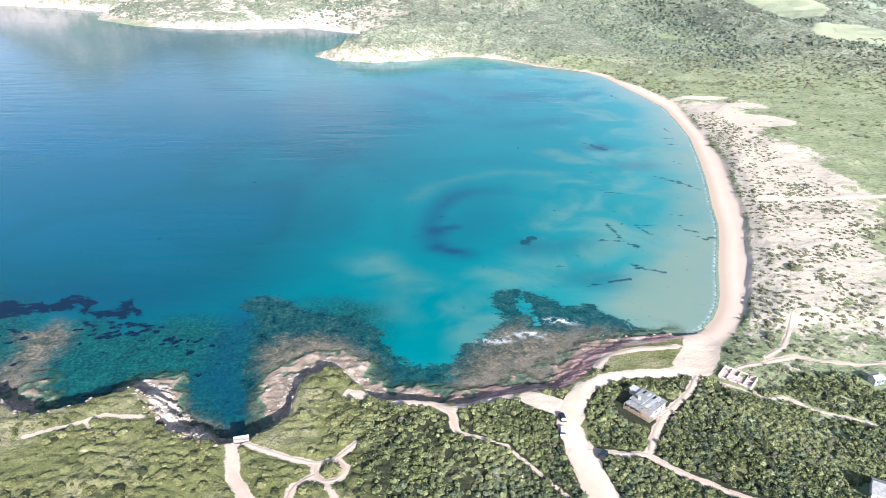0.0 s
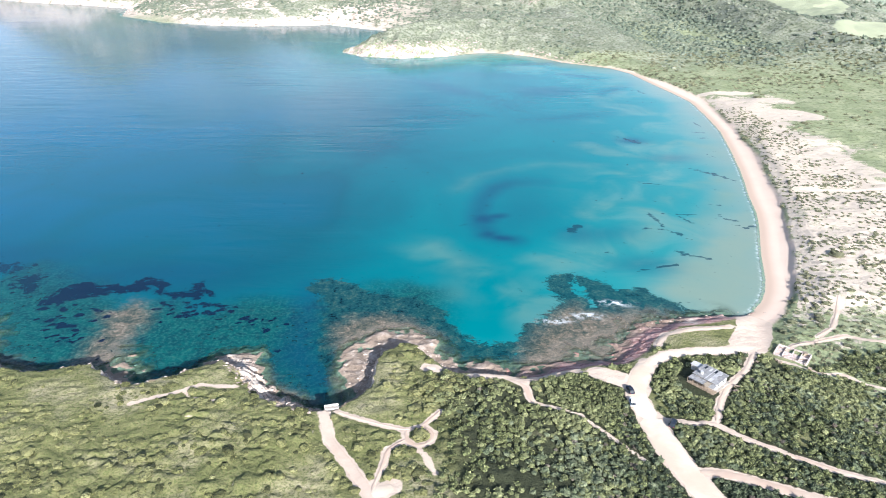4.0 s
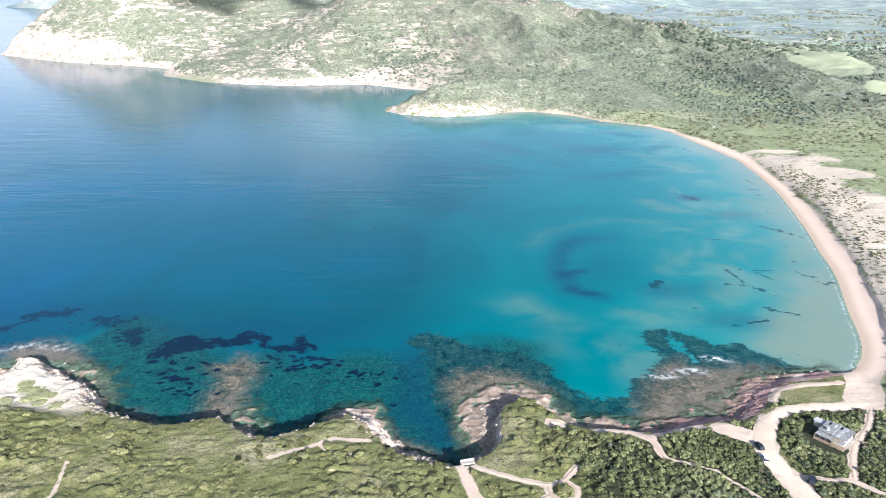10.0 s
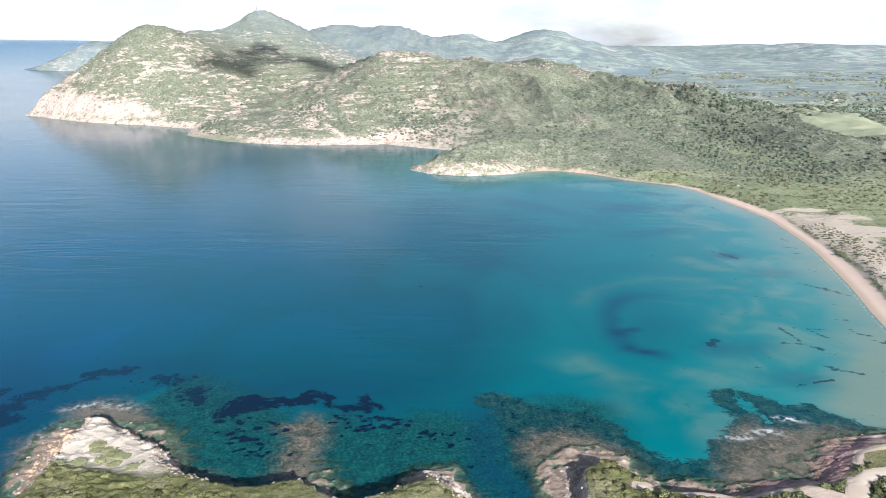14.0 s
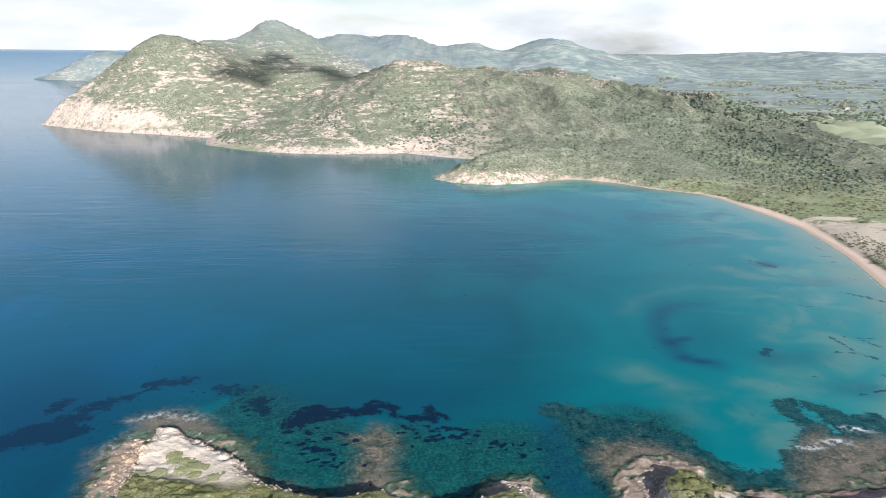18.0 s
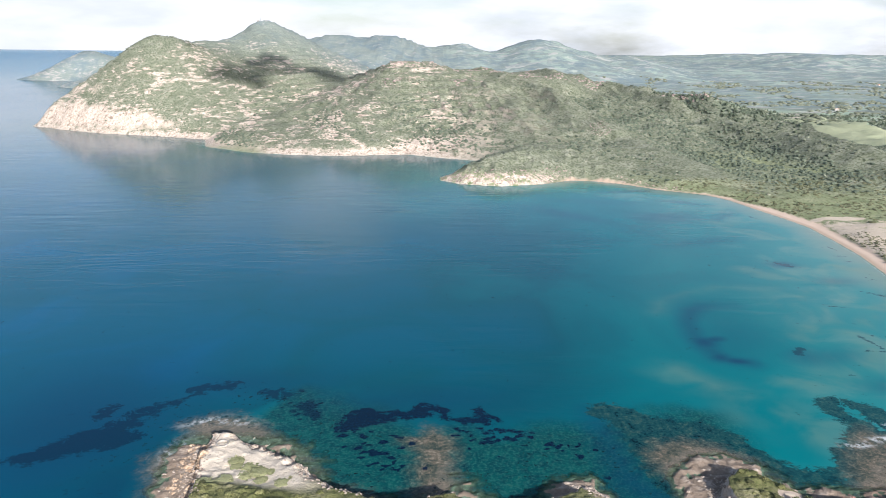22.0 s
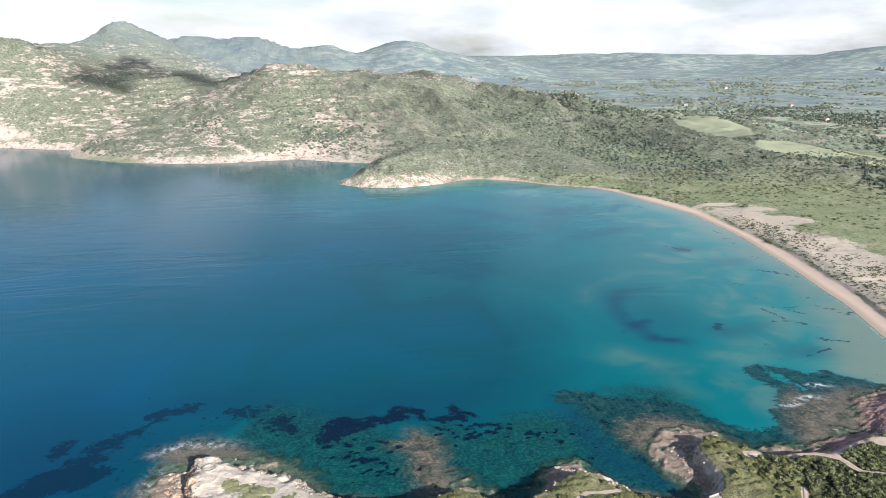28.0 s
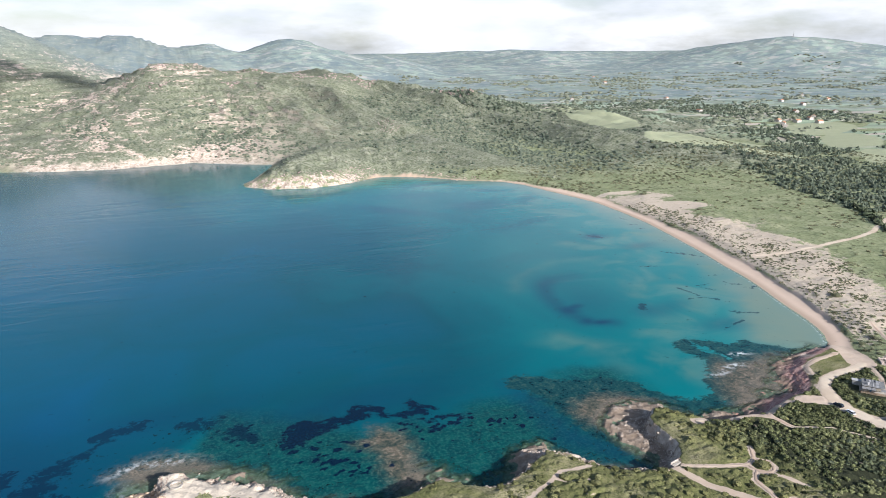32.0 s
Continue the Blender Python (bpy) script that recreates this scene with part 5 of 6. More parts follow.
# ---- rocks ----
def rock_mesh(seed, flat=0.7, level=2):
    bm = bmesh.new()
    bmesh.ops.create_icosphere(bm, subdivisions=level, radius=1)
    r = random.Random(seed)
    cuts = [(Vector((r.uniform(-1, 1), r.uniform(-1, 1), r.uniform(-0.4, 1))).normalized(), r.uniform(0.55, 0.85)) for _ in range(7)]
    for v in bm.verts:
        for n, d in cuts:
            k = v.co.dot(n) - d
            if k > 0:
                v.co -= n * k * 0.9
        v.co *= 1 + 0.16 * noise.noise(v.co * 2.2 + Vector((seed, 3, 1)))
        v.co.z *= flat
    me = bpy.data.meshes.new("boulder")
    bm.to_mesh(me)
    bm.free()
    return me


ROCKS = [rock_mesh(s, 0.55 + 0.06 * (s % 5)) for s in range(9)]
ROCKS_RED = [rock_mesh(30 + s, 0.42) for s in range(5)]
for me in ROCKS:
    me.materials.append(M_ROCK)
for me in ROCKS_RED:
    me.materials.append(M_ROCK_RED)


def crags(x, y, size, label, sink=0.25, stone=None):
    shapes = []
    for me in ROCKS:
        shapes.append((np.array([v.co[:] for v in me.vertices]), np.array([p.vertices[:] for p in me.polygons])))
    place = np.stack([x, y, shape(x, y)[0] - sink * size], -1)
    scatter("crags", shapes, place, size, rng.uniform(0.7, 1.1, len(x)), stone or M_ROCK, label, "rocks")


def boulders(x, y, size, meshes, label, group, sink=0.30):
    z = shape(x, y)[0]
    for k in range(len(x)):
        ob = new("boulder", meshes[k % len(meshes)])
        ob.matrix_world = pose(x[k], y[k], z[k] - sink * size[k], rng.uniform(-14, 14), rng.uniform(-14, 14), rng.uniform(0, 360)) @ Matrix.Diagonal((size[k], size[k] * rng.uniform(0.6, 1.0), size[k] * rng.uniform(0.7, 1.0), 1))
        tagged(ob, label, "rock", group)


x, y = jitter(-128, 112, 160, 262, 2.0)
z, sd, near, *_ = shape(x, y)
ok = np.nonzero((sd < -1.2) & (sd > -13) & (z > -0.45) & (z < 2.2))[0]
ok = rng.permutation(ok)[:190]
boulders(x[ok], y[ok], rng.uniform(0.35, 1.15, len(ok)) ** 1.4 + 0.2, ROCKS, "pale weathered boulder on the rock shelf under the cliff", "shore boulders")
x, y = jitter(170, 226, 228, 248, 1.5)
z, sd, near, *_ = shape(x, y)
ok = np.nonzero((z > -0.5) & (z < 2.0) & (sd < 5) & (track_gap(x, y) > 1))[0]
ok = rng.permutation(ok)[:70]
boulders(x[ok], y[ok], rng.uniform(0.3, 0.9, len(ok)), ROCKS + ROCKS_RED, "brown boulder where the rock shelf meets the beach", "beach boulders")
x, y = jitter(108, 172, 196, 232, 2.0)
z, sd, near, *_ = shape(x, y)
ok = np.nonzero((z > -0.4) & (z < 3.0) & (sd < 3))[0]
ok = rng.permutation(ok)[:45]
boulders(x[ok], y[ok], rng.uniform(0.5, 1.5, len(ok)), ROCKS_RED, "dark red slab of layered rock at the water's edge", "red slabs", 0.22)
x, y = jitter(205, 268, 758, 836, 5)
z, sd, *_ = shape(x, y)
ok = np.nonzero((sd > -3) & (sd < 14) & (z < 8))[0][:70]
crags(x[ok], y[ok], rng.uniform(0.8, 2.8, len(ok)), "large pale boulders at the far end of the beach")
x, y = jitter(-14, 150, 782, 850, 3.4)
z, sd, *_ = shape(x, y)
ok = rng.permutation(np.nonzero((sd > -5) & (sd < 24) & (fbm(x, y, 22, 3, 107) > -0.2))[0])[:900]
crags(x[ok], y[ok], rng.uniform(0.5, 1.3, len(ok)) * rng.uniform(0.7, 1.9, len(ok)), "rose-grey crags on the low headland across the bay", 0.3, M_ROCK_FAR)
x, y = jitter(-120, 560, 1290, 1560, 8)
z, sd, *_ = shape(x, y)
crest = hill_height(x, y)
ok = np.nonzero((crest > np.interp(x, [240, 420, 560], [97, 70, 52])) & (fbm(x, y, 60, 3, 103) > 0.10))[0]
ok = rng.permutation(ok)[:700]
crags(x[ok], y[ok], rng.uniform(1.2, 4.6, len(ok)), "pale rock outcrops along the hill crest", 0.2, M_ROCK_FAR)


x, y = jitter(-122, -44, 196, 250, 1.3)
z, sd, *_ = shape(x, y)
ok = rng.permutation(np.nonzero((sd > -5) & (sd < 3.5) & (z > 0.2))[0])[:520]
crags(x[ok], y[ok], rng.uniform(0.25, 1.1, len(ok)), "cream rock blocks along the broken edge of the headland", 0.3)
M_OCHRE = plain_material("ochre_rock", (0.28, 0.18, 0.11), (0.54, 0.40, 0.275), 1.2, 0.92, 0.15)
x, y = jitter(-126, -108, 196, 252, 1.4)
z, sd, *_ = shape(x, y)
ok = rng.permutation(np.nonzero((sd > -9) & (sd < 1.5) & (z > -0.2))[0])[:230]
crags(x[ok], y[ok], rng.uniform(0.5, 2.6, len(ok)) * rng.uniform(0.5, 1, len(ok)), "jagged ochre blocks on the broken seaward cliff of the headland", 0.42, M_OCHRE)
x, y = jitter(-60, 110, 164, 216, 1.2)
z, sd, *_ = shape(x, y)
ok = rng.permutation(np.nonzero((sd > -4.5 - 5 * (x > 22) * (x < 56)) & (sd < 1.2 + 2 * (x > 22) * (x < 56)) & (z > 0.3) & (track_gap(x, y) > 1))[0])[:1500]
crags(x[ok], y[ok], rng.uniform(0.3, 1.0, len(ok)) * rng.uniform(0.5, 1.4, len(ok)), "broken pale rock on the faces and feet of the cliffs", 0.3)
x, y = jitter(210, 252, 1000, 1046, 3)
keep = ((x - 230) / 20) ** 2 + ((y - 1022) / 26) ** 2 < 0.8
crags(x[keep], y[keep], rng.uniform(0.5, 2.0, keep.sum()), "pale broken stone of a small quarry scar on the hillside", 0.45, M_ROCK_FAR)


# ---- single shrubs ----
def shrub(x, y, r, tall, material, label, group=""):
    co, tri = bush_shape(2, 90, int(abs(x * 31 + y * 17)) % 997, 0.55, 0.16)
    root = hub("shrub", pose(x, y, height(x, y) - 0.15), label, "shrub", group)
    crown = new("crown", bulk_mesh("crown", co * (r, r, r * tall), tri))
    crown.data.materials.append(material)
    crown.parent = root
    part("stem", tube(0.07, 0.5, (0, 0, 0), 6), M_TIMBER, root)


for x, y, r in [(-98, 219, 2.3), (-97, 215.5, 1.8), (-93, 215, 2.2), (-93, 209.5, 2.3), (-88, 211, 2.6), (-86.5, 206, 2.0), (-99, 206, 2.4), (-105, 204, 2.0), (-79, 203, 2.0), (-84, 211, 1.6), (-90.5, 213, 1.7)]:
    shrub(x, y, 1.25 * r, 0.30, M_CUSHION, "flat round cushion of yellow-green scrub on bare headland rock", "headland cushions")
shrub(87.2, 161.3, 2.6, 0.8, M_BUSH, "round green bush ringed by a sandy footpath")
shrub(275, 284, 3.2, 0.7, M_DUNE, "lone round bush on pale dune sand")
shrub(371, 592, 3.0, 0.7, M_DUNE, "lone round bush on pale dune sand")


# ---- the beach bar ----
def window(parent, w, h, at, turn):
    frame_m = Matrix.Translation(at) @ pose(0, 0, 0, 0, 0, turn)
    bm = bmesh.new()
    for dx, dz, ww, hh in ((0, 0, w, 0.09), (0, h - 0.09, w, 0.09), (-w / 2 + 0.045, 0.09, 0.09, h - 0.18), (w / 2 - 0.045, 0.09, 0.09, h - 0.18)):
        box(ww, 0.12, hh, (dx, 0, dz), bm=bm)
    bm.transform(frame_m)
    f = part("window", bm, M_PALE, parent)
    bm = box(w - 0.2, 0.04, h - 0.2, (0, 0, 0.1))
    bm.transform(frame_m)
    part("pane", bm, M_GLASS, f)


def picnic_table(x, y, turn):
    root = hub("picnic_table", pose(x, y, height(x, y), 0, 0, turn), "weathered timber picnic table with two benches on the terrace", "table", "terrace tables")
    for k in range(4):
        part("plank", box(1.7, 0.19, 0.04, (0, -0.3 + 0.2 * k, 0.72), 0.006), M_TIMBER, root)
    for s in (-1, 1):
        part("bench", box(1.7, 0.28, 0.05, (0, 0.72 * s, 0.42), 0.006), M_TIMBER, root)
        part("leg", box(0.08, 1.6, 0.08, (0.6 * s, 0, 0.36)), M_TIMBER, root)
        part("leg", box(0.08, 0.5, 0.72, (0.6 * s, 0, 0)), M_TIMBER, root)


bar_z = min(height(a, b) for a, b in ((176, 192), (183, 197), (188, 190), (182, 184), (181, 190)))
bar = hub("beach_bar", pose(182.4, 190.6, bar_z, 0, 0, -50) @ Matrix.Diagonal((0.88, 0.88, 0.92, 1)), "low white beach bar with grey sheet roofs and a timber terrace", "bar")
part("plinth", box(11.4, 9.8, 0.9, (0, 0, -0.45), 0.03), M_CONCRETE, bar)
for name, w, d, at in (("wall", 9.0, 0.25, (0, 3.9, 0.4)), ("wall", 9.0, 0.25, (0, -3.9, 0.4)), ("wall", 0.25, 7.55, (-4.4, 0, 0.4)), ("wall", 0.25, 7.55, (4.4, 0, 0.4)), ("inner_wall", 0.2, 7.5, (-0.8, 0, 0.4))):
    part(name, box(w, d, 2.7, at), M_WHITE, bar)
for k in range(8):
    bm = box(1.26, 9.0, 0.07, (-4.43 + 1.265 * k, 0, 3.18), 0.01)
    for r in range(3):
        box(0.07, 9.0, 0.05, (-4.43 + 1.265 * k - 0.42 + 0.42 * r, 0, 3.25), bm=bm)
    part("roof_panel", bm, M_SHEET if k != 5 else M_PALE, bar)
for k in range(4):
    part("skylight", box(0.75, 2.0, 0.10, (-3.3 + 2.05 * k, 2.6, 3.27), 0.02), M_PALE if k % 2 else M_GLASS, bar)
part("ridge_cap", box(0.3, 9.2, 0.09, (4.9 - 4.9, 0, 3.30), 0.02), M_PALE, bar)
part("vent", tube(0.18, 0.7, (2.9, -1.4, 3.2), 10), M_SHEET, bar, "grey metal flue")
part("water_tank", tube(0.6, 1.1, (-2.4, -2.2, 3.24), 14), M_PALE, bar, "pale round roof tank")
# lean-to wing
part("wing_wall", box(4.4, 0.2, 2.2, (-6.6, 1.7, 0.3)), M_WHITE, bar)
part("wing_wall", box(4.4, 0.2, 2.2, (-6.6, 4.2, 0.3)), M_WHITE, bar)
part("wing_wall", box(0.2, 2.3, 2.2, (-8.7, 2.95, 0.3)), M_WHITE, bar)
part("wing_roof", box(4.9, 3.1, 0.08, (-6.75, 2.95, 2.52), 0.01), M_PALE, bar, "pale sheet lean-to roof")
for at, turn in (((-2.6, -4.06, 1.2), 0), ((0.9, -4.06, 1.2), 0), ((3.0, -4.06, 1.2), 0), ((4.56, 1.6, 1.2), 90), ((4.56, -1.9, 1.2), 90), ((-2.2, 4.06, 1.3), 0), ((2.4, 4.06, 1.3), 0)):
    window(bar, 1.2, 1.1, at, turn)
door = part("door", box(0.95, 0.1, 2.05, (-0.9, -4.05, 0.45), 0.01), M_DOOR, bar)
part("handle", box(0.04, 0.08, 0.18, (-0.55, -4.12, 1.4)), M_SHEET, door)
for k in range(10):
    part("deck_plank", box(11.0, 0.27, 0.05, (0.2, -4.5 - 0.29 * k, 0.46), 0.005), M_TIMBER, bar)
for k in range(6):
    part("terrace_post", box(0.12, 0.12, 2.7, (-5.0 + 2.05 * k, -7.2, 0.0)), M_TIMBER, bar)
for k in range(5):
    part("reed_mat", box(1.9, 2.9, 0.05, (-4.0 + 2.05 * k, -5.8, 2.70), 0.01), M_REED if k == 3 else M_SHEET, bar)
part("rail", box(10.4, 0.07, 0.07, (0.1, -7.2, 1.3)), M_TIMBER, bar)
part("rail", box(10.4, 0.07, 0.07, (0.1, -7.2, 0.9)), M_TIMBER, bar)
for x, y, turn in ((188.8, 184.6, 20), (190.2, 187.2, -40)):
    picnic_table(x, y, turn)


# ---- the roofless ruin ----
M_PLASTER = plain_material("bleached_plaster", (0.34, 0.275, 0.235), (0.52, 0.445, 0.39), 0.7, 0.9, 0.02)
M_FLOOR = plain_material("worn_floor_tiles", (0.38, 0.28, 0.235), (0.58, 0.48, 0.42), 0.8, 0.85, 0.01)
kz = min(height(a, b) for a, b in ((212, 208), (219, 212), (224, 204), (215, 200)))
ruin = hub("ruined_bathhouse", pose(217.6, 206.2, kz, 0, 0, -40), "low roofless ruin with bleached plaster walls and bare floors", "ruin")
part("plinth", box(11.4, 7.2, 0.8, (0, 0, -0.45), 0.03), M_CONCRETE, ruin)
for k in range(4):
    for j in range(2):
        part("floor_slab", box(2.5, 3.0, 0.08, (-4.05 + 2.7 * k, -1.65 + 3.3 * j, 0.35), 0.01), M_FLOOR, ruin)
for w, d, at, h in ((11.0, 0.24, (0, 3.35, 0.35), 1.2), (7.4, 0.24, (1.8, -3.35, 0.35), 0.7), (0.24, 6.4, (-5.4, 0, 0.35), 0.9), (0.24, 6.4, (5.4, 0, 0.35), 1.3), (0.2, 6.4, (-2.7, 0, 0.35), 0.8), (0.2, 3.2, (0, 1.7, 0.35), 1.1), (0.2, 6.4, (2.7, 0, 0.35), 0.9), (5.2, 0.2, (-2.7, 0, 0.35), 0.6), (2.4, 0.2, (4.0, 0, 0.35), 1.0)):
    part("wall", box(w, d, 0.7 * h, at, 0.03), M_PLASTER, ruin)
for k in range(4):
    part("post", box(0.16, 0.16, 1.9 - 0.25 * (k % 3), (-5.2 + 3.4 * k, -3.75, -0.1), 0.01), M_TIMBER, ruin)
part("fallen_beam", box(4.2, 0.16, 0.16, (3.2, -1.5, 0.6), 0.01, 24), M_TIMBER, ruin)
part("fallen_beam", box(3.4, 0.16, 0.16, (-3.6, 1.7, 0.6), 0.01, -31), M_TIMBER, ruin)
for k, (x, y) in enumerate(((210.5, 203), (211.0, 201.2), (222.5, 206.5), (213.5, 197.2), (219.5, 197.4))):
    s = 0.9 + 0.3 * (k % 3)
    crate = hub("crate", pose(x, y, height(x, y) - 0.05, 0, 0, 37 * k), "weathered timber crate lying beside the ruin", "crate", "ruin crates")
    part("body", box(s, s * 0.8, s * 0.6, (0, 0, 0), 0.02), M_TIMBER, crate)
    for j in range(3):
        part("slat", box(s * 1.02, s * 0.2, 0.04, (0, (-0.28 + 0.28 * j) * s, s * 0.6), 0.005), M_REED, crate)


# ---- cabin and house ----
def cottage(name, x, y, turn, w, d, h, roof, label, group=""):
    z = min(height(x + a, y + b) for a in (-w / 2, w / 2) for b in (-d / 2, d / 2))
    root = hub(name, pose(x, y, z, 0, 0, turn), label, "house", group)
    for ww, dd, at in ((w, 0.25, (0, d / 2 - 0.12, -0.3)), (w, 0.25, (0, 0.12 - d / 2, -0.3)), (0.25, d - 0.5, (w / 2 - 0.12, 0, -0.3)), (0.25, d - 0.5, (0.12 - w / 2, 0, -0.3))):
        part("wall", box(ww, dd, h + 0.3, at), M_WHITE, root)
    pitch = d * 0.24
    for s in (-1, 1):
        bm = bmesh.new()
        vs = [bm.verts.new(p) for p in ((-w / 2 - 0.3, s * (d / 2 + 0.3), h - 0.1), (w / 2 + 0.3, s * (d / 2 + 0.3), h - 0.1), (w / 2 + 0.3, 0, h + pitch), (-w / 2 - 0.3, 0, h + pitch))]
        face = bm.faces.new(vs)
        more = bmesh.ops.extrude_face_region(bm, geom=[face])
        for v in more["geom"]:
            if isinstance(v, bmesh.types.BMVert):
                v.co.z += 0.14
        bmesh.ops.recalc_face_normals(bm, faces=bm.faces)
        part("roof", bm, roof, root)
        bm = bmesh.new()
        g = [bm.verts.new(p) for p in ((s * (w / 2 - 0.25), -d / 2, h), (s * (w / 2 - 0.25), d / 2, h), (s * (w / 2 - 0.25), 0, h + pitch))]
        face = bm.faces.new(g)
        more = bmesh.ops.extrude_face_region(bm, geom=[face])
        for v in more["geom"]:
            if isinstance(v, bmesh.types.BMVert):
                v.co.x += s * 0.2
        bmesh.ops.recalc_face_normals(bm, faces=bm.faces)
        part("gable", bm, M_WHITE, root)
    part("door", box(0.95, 0.1, 2.0, (0, -d / 2 - 0.02, 0.0), 0.01), M_DOOR, root)
    window(root, 1.0, 1.0, (w * 0.28, -d / 2 - 0.02, 0.9), 0)
    window(root, 1.0, 1.0, (-w * 0.28, -d / 2 - 0.02, 0.9), 0)
    part("chimney", box(0.5, 0.5, 1.0, (w * 0.22, d * 0.12, h + pitch * 0.5), 0.02), M_WHITE, root)
    return root


cottage("cabin", 261.5, 201.5, 14, 3.6, 3.0, 2.3, M_PALE, "small white cabin with a pale roof in the scrub")
cottage("house", 235, 151.5, -30, 8.0, 6.0, 2.8, M_SHEET, "low white house with a grey roof among bushes")
farm = cottage("farmhouse", 1010, 1010, 20, 13, 9, 4.5, M_TILE, "distant farmhouse with white walls and a red tiled roof", "valley farmhouses")
for k, (x, y) in enumerate([(1060, 960), (985, 975), (1095, 1010), (1038, 990), (1128, 1031), (1325, 1229), (1362, 1327), (1239, 1072), (1020, 1234), (1164, 1519), (925, 1599), (1421, 2161), (1600, 2500), (1180, 1120), (1490, 1300), (1540, 1420)]):
    copy_thing(farm, pose(x, y, height(x, y) - 0.3, 0, 0, 33 * k % 90))


# ---- parked cars ----
def car(x, y, turn, paint, label):
    root = hub("car", pose(x, y, height(x, y) + 0.12, 0, 0, turn), label, "car", "parked cars")
    bm = box(4.1, 1.72, 0.62, (0, 0, 0.28), 0.14)
    part("body", bm, paint, root)
    bm = bmesh.new()
    lo, hi = [(-1.9, 0.78), (1.05, 0.78)], [(-1.55, 0.66), (0.45, 0.66)]
    vs = [bm.verts.new((px, s * py, pz)) for (px, py), pz in ((lo[0], 0.88), (lo[1], 0.88), (hi[1], 1.42), (hi[0], 1.42)) for s in (-1, 1)]
    for f in ((0, 1, 3, 2), (2, 3, 5, 4), (4, 5, 7, 6), (6, 7, 1, 0), (0, 2, 4, 6), (1, 7, 5, 3)):
        bm.faces.new([vs[k] for k in f])
    bmesh.ops.recalc_face_normals(bm, faces=bm.faces)
    part("windows", bm, M_GLASS, root)
    part("roof", box(2.0, 1.3, 0.05, (-0.55, 0, 1.41), 0.02), paint, root)
    for wx in (-1.3, 1.3):
        for s in (-1, 1):
            bm = tube(0.31, 0.2, (0, 0, -0.1), 14)
            bm.transform(Matrix.Translation((wx, s * 0.78, 0.31)) @ pose(0, 0, 0, 90))
            wheel = part("wheel", bm, M_RUBBER, root)
            bm = tube(0.19, 0.03, (0, 0, 0), 10)
            bm.transform(Matrix.Translation((wx, s * 0.89, 0.31)) @ pose(0, 0, 0, 90 * s))
            part("rim", bm, M_SHEET, wheel)
    for s in (-1, 1):
        part("headlight", box(0.08, 0.32, 0.14, (2.03, s * 0.55, 0.6), 0.02), M_PALE, root)
        part("tail_light", box(0.08, 0.25, 0.16, (-2.03, s * 0.6, 0.62), 0.02), M_CAR_C, root)


car(153.6, 178.6, 80, M_CAR_A, "white hatchback parked at the edge of the sandy track")
car(154.6, 185.0, 95, M_CAR_B, "dark car parked at the edge of the sandy track")
car(163.0, 168.0, 60, M_CAR_B, "dark car parked where the tracks meet")

# ---- old concrete works ----
ring = hub("gun_pit", pose(-106, 230, height(-106, 230) - 0.35), "round pale concrete gun pit on the bare headland", "gun pit")
bm = bmesh.new()
outer = [[bm.verts.new((r * math.cos(a), r * math.sin(a), z)) for a in [k * math.pi / 12 for k in range(24)]] for r, z in ((2.4, 0), (2.4, 0.9), (1.9, 0.9), (1.9, 0.2))]
for a, b in zip(outer, outer[1:]):
    for k in range(24):
        bm.faces.new((a[k], a[(k + 1) % 24], b[(k + 1) % 24], b[k]))
part("rim", bm, M_CONCRETE, ring)
part("floor", tube(1.95, 0.22, (0, 0, 0), 24), M_CONCRETE, ring)
rz = height(60.5, 171.5)
ruin = hub("concrete_platform", pose(60.0, 174.8, rz - 0.7, 0, 0, 14), "pale concrete platform above the cove with a broken parapet", "platform")
part("slab", box(4.4, 1.6, 0.8, (0, 0, 0), 0.05), M_CONCRETE, ruin)
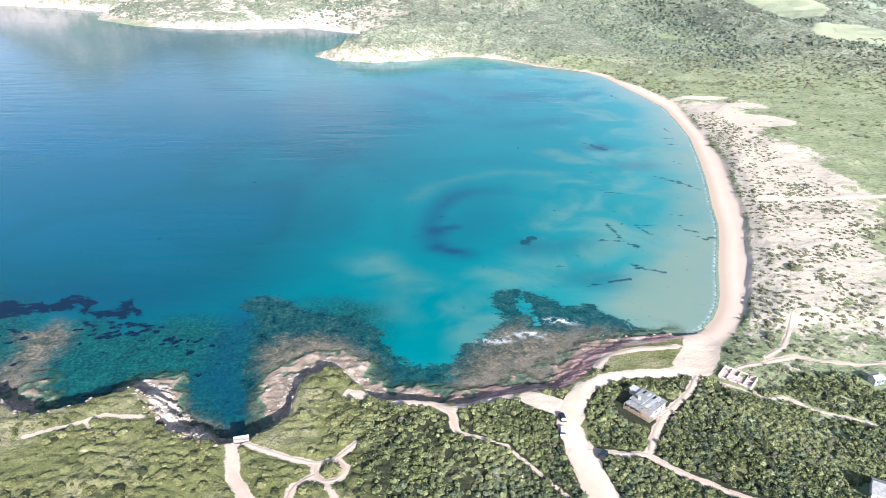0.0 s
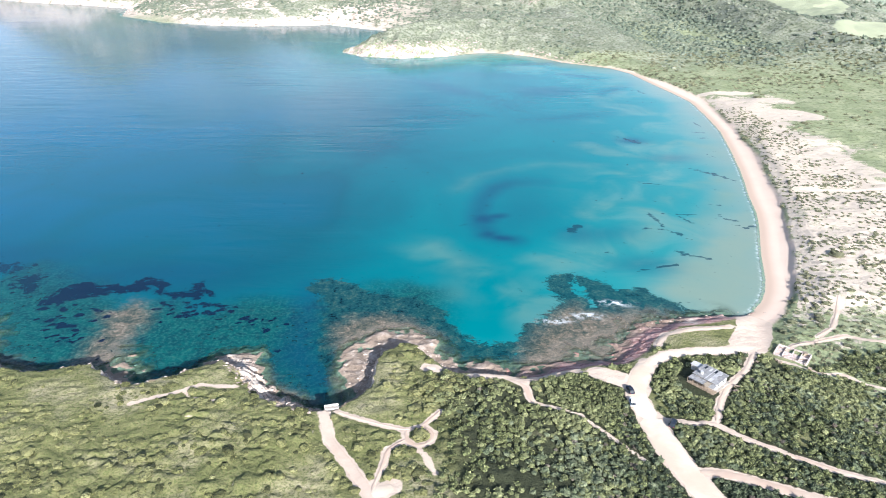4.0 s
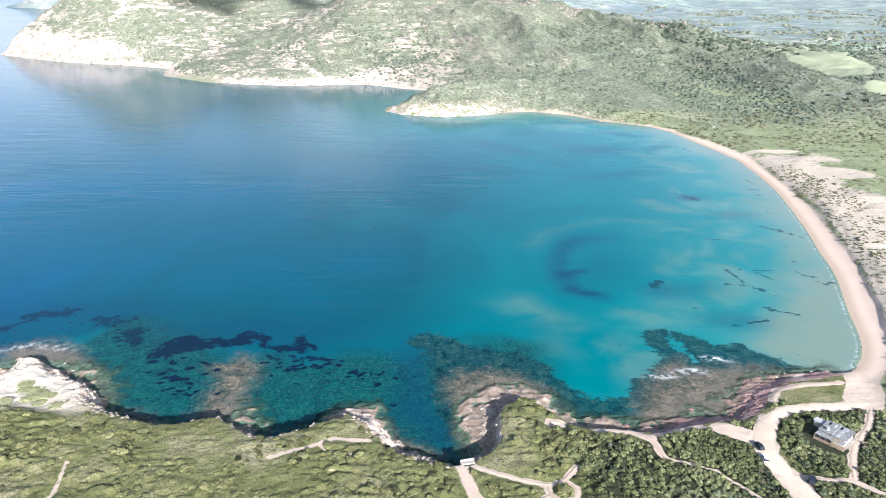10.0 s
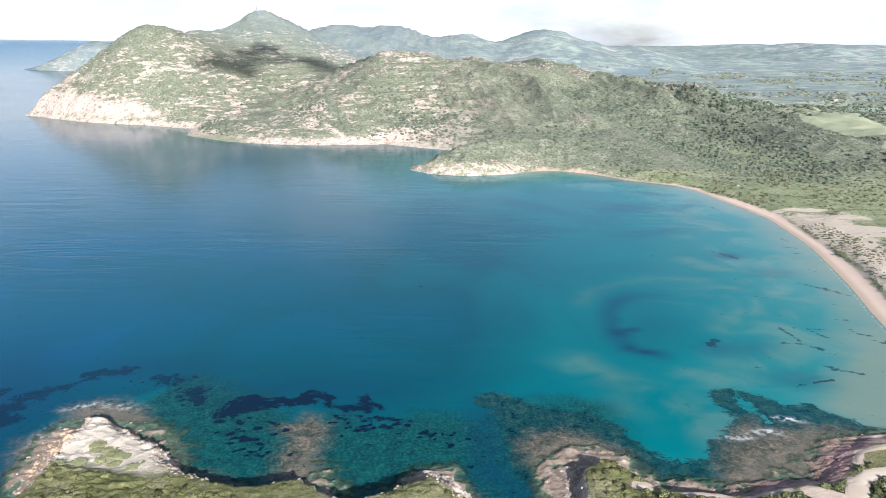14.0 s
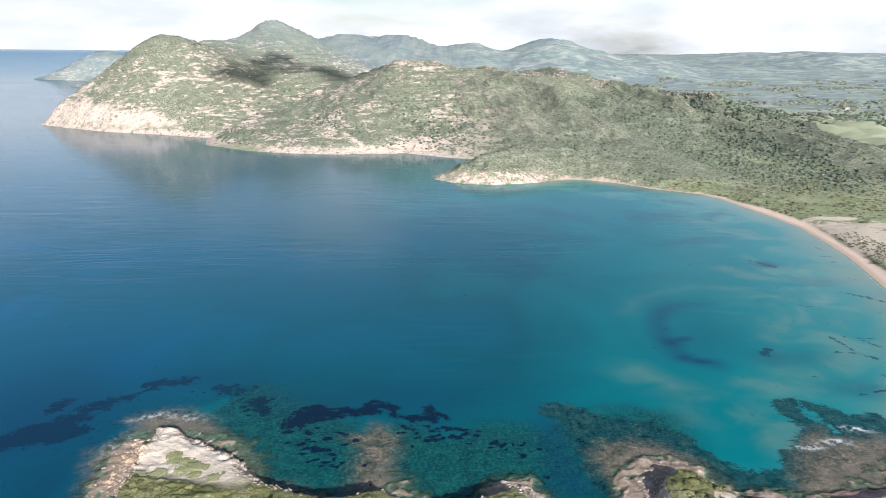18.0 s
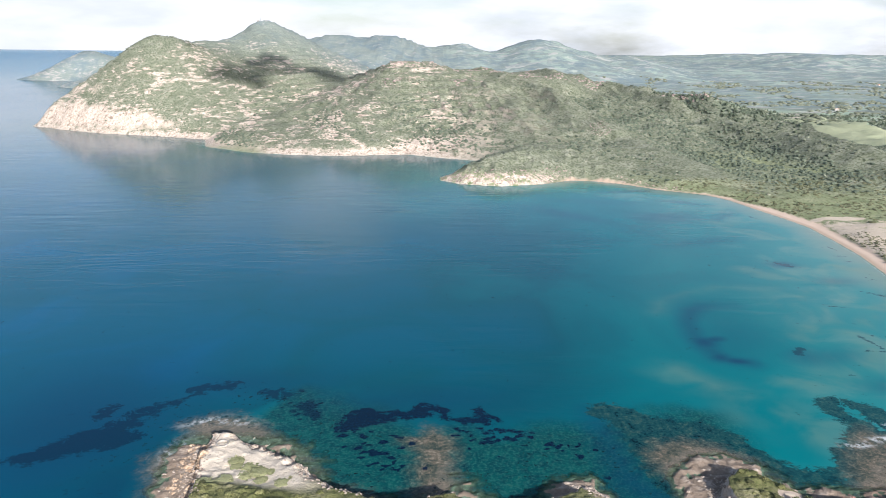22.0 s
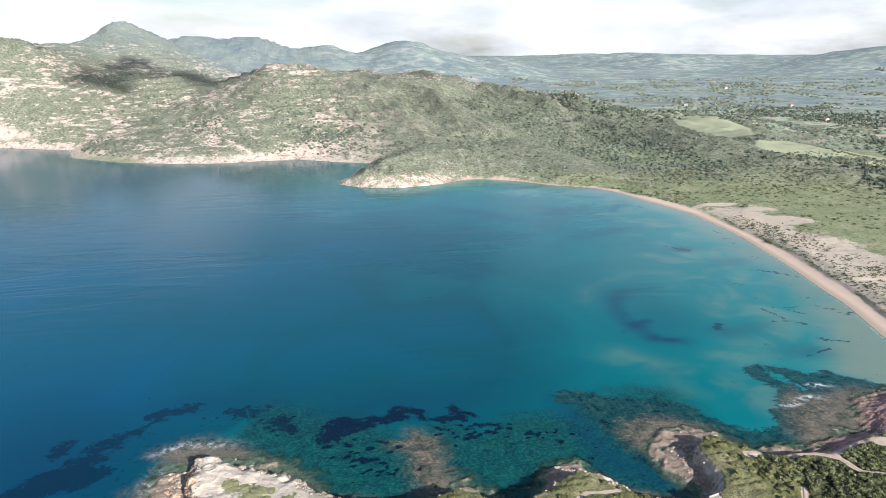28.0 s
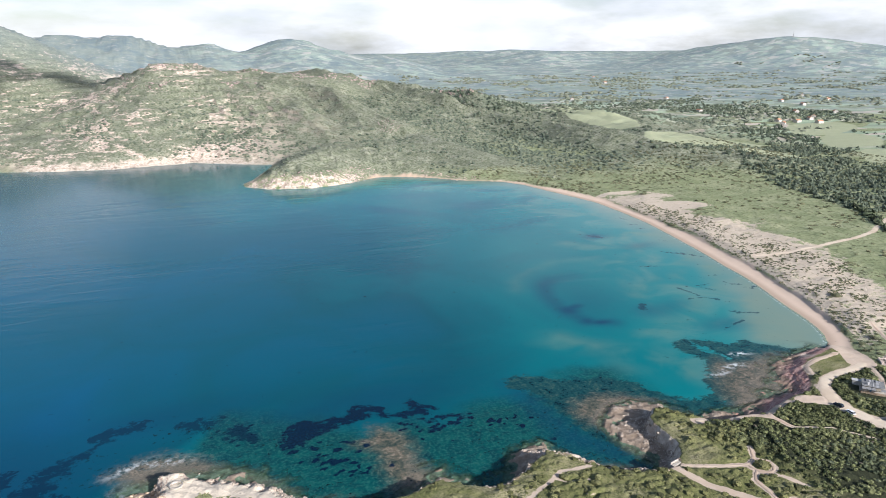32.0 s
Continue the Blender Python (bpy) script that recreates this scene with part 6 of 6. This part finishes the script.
part("parapet", box(4.4, 0.3, 0.7, (0, 0.6, 0.8), 0.04), M_CONCRETE, ruin)
for k in range(6):
    part("step", box(1.5, 0.42, 0.34, (1.2, 1.05 + 0.42 * k, 0.35 - 0.36 * k), 0.02), M_CONCRETE, ruin)
part("buttress", box(0.6, 1.2, 2.6, (-1.8, 1.1, -2.2), 0.05), M_CONCRETE, ruin)
part("buttress", box(0.6, 1.2, 2.6, (1.7, 1.1, -2.2), 0.05), M_CONCRETE, ruin)


# ---- summit marks ----
def mast(x, y, h, label):
    root = hub("summit_mast", pose(x, y, height(x, y) - 1), label, "mast")
    part("hut", box(6, 5, 3, (0, 0, 0), 0.2), M_CONCRETE, root)
    part("pole", tube(0.9, h, (6, 0, 0), 8, r2=0.4), M_SHEET, root)


mast(-455, 1925, 13, "small grey summit hut with a mast on the mountain top")
mast(3080, 2860, 30, "distant summit hut with a mast on a broad mountain")


# ---- unseen clouds, added towards the sun to shade the mountains ----
def cloud(x, y, z, w, d, label):
    s = (1500 - z) / SUN_DIR.z
    c = Vector((x, y, z)) + SUN_DIR * s
    r = random.Random(int(x + y))
    bm = bmesh.new()
    for _ in range(11):
        q = Vector((r.uniform(-0.5, 0.5) * w, r.uniform(-0.5, 0.5) * d, r.uniform(-8, 12)))
        k = r.uniform(0.14, 0.26)
        bmesh.ops.create_icosphere(bm, subdivisions=2, radius=1, matrix=Matrix.Translation(q) @ Matrix.Diagonal((k * w, k * d, 0.22 * min(w, d), 1)))
    for v in bm.verts:
        v.co += Vector((noise.noise(v.co * 0.03), noise.noise(v.co * 0.03 + Vector((9, 0, 0))), noise.noise(v.co * 0.03 + Vector((0, 9, 0))))) * 0.14 * min(w, d)
    ob = part("shade_cloud", bm, M_CLOUD, None, label)
    ob.matrix_world = Matrix.Translation(c)
    tagged(ob, category="cloud", kind="structure")


for x, y, z, w, d in ((-405, 1490, 92, 110, 120), (-355, 1610, 118, 90, 150), (-260, 1600, 100, 120, 90), (-175, 1530, 98, 90, 60)):
    cloud(x, y, z, w, d, "unseen thin white cloud towards the sun, added to shade the mountains")
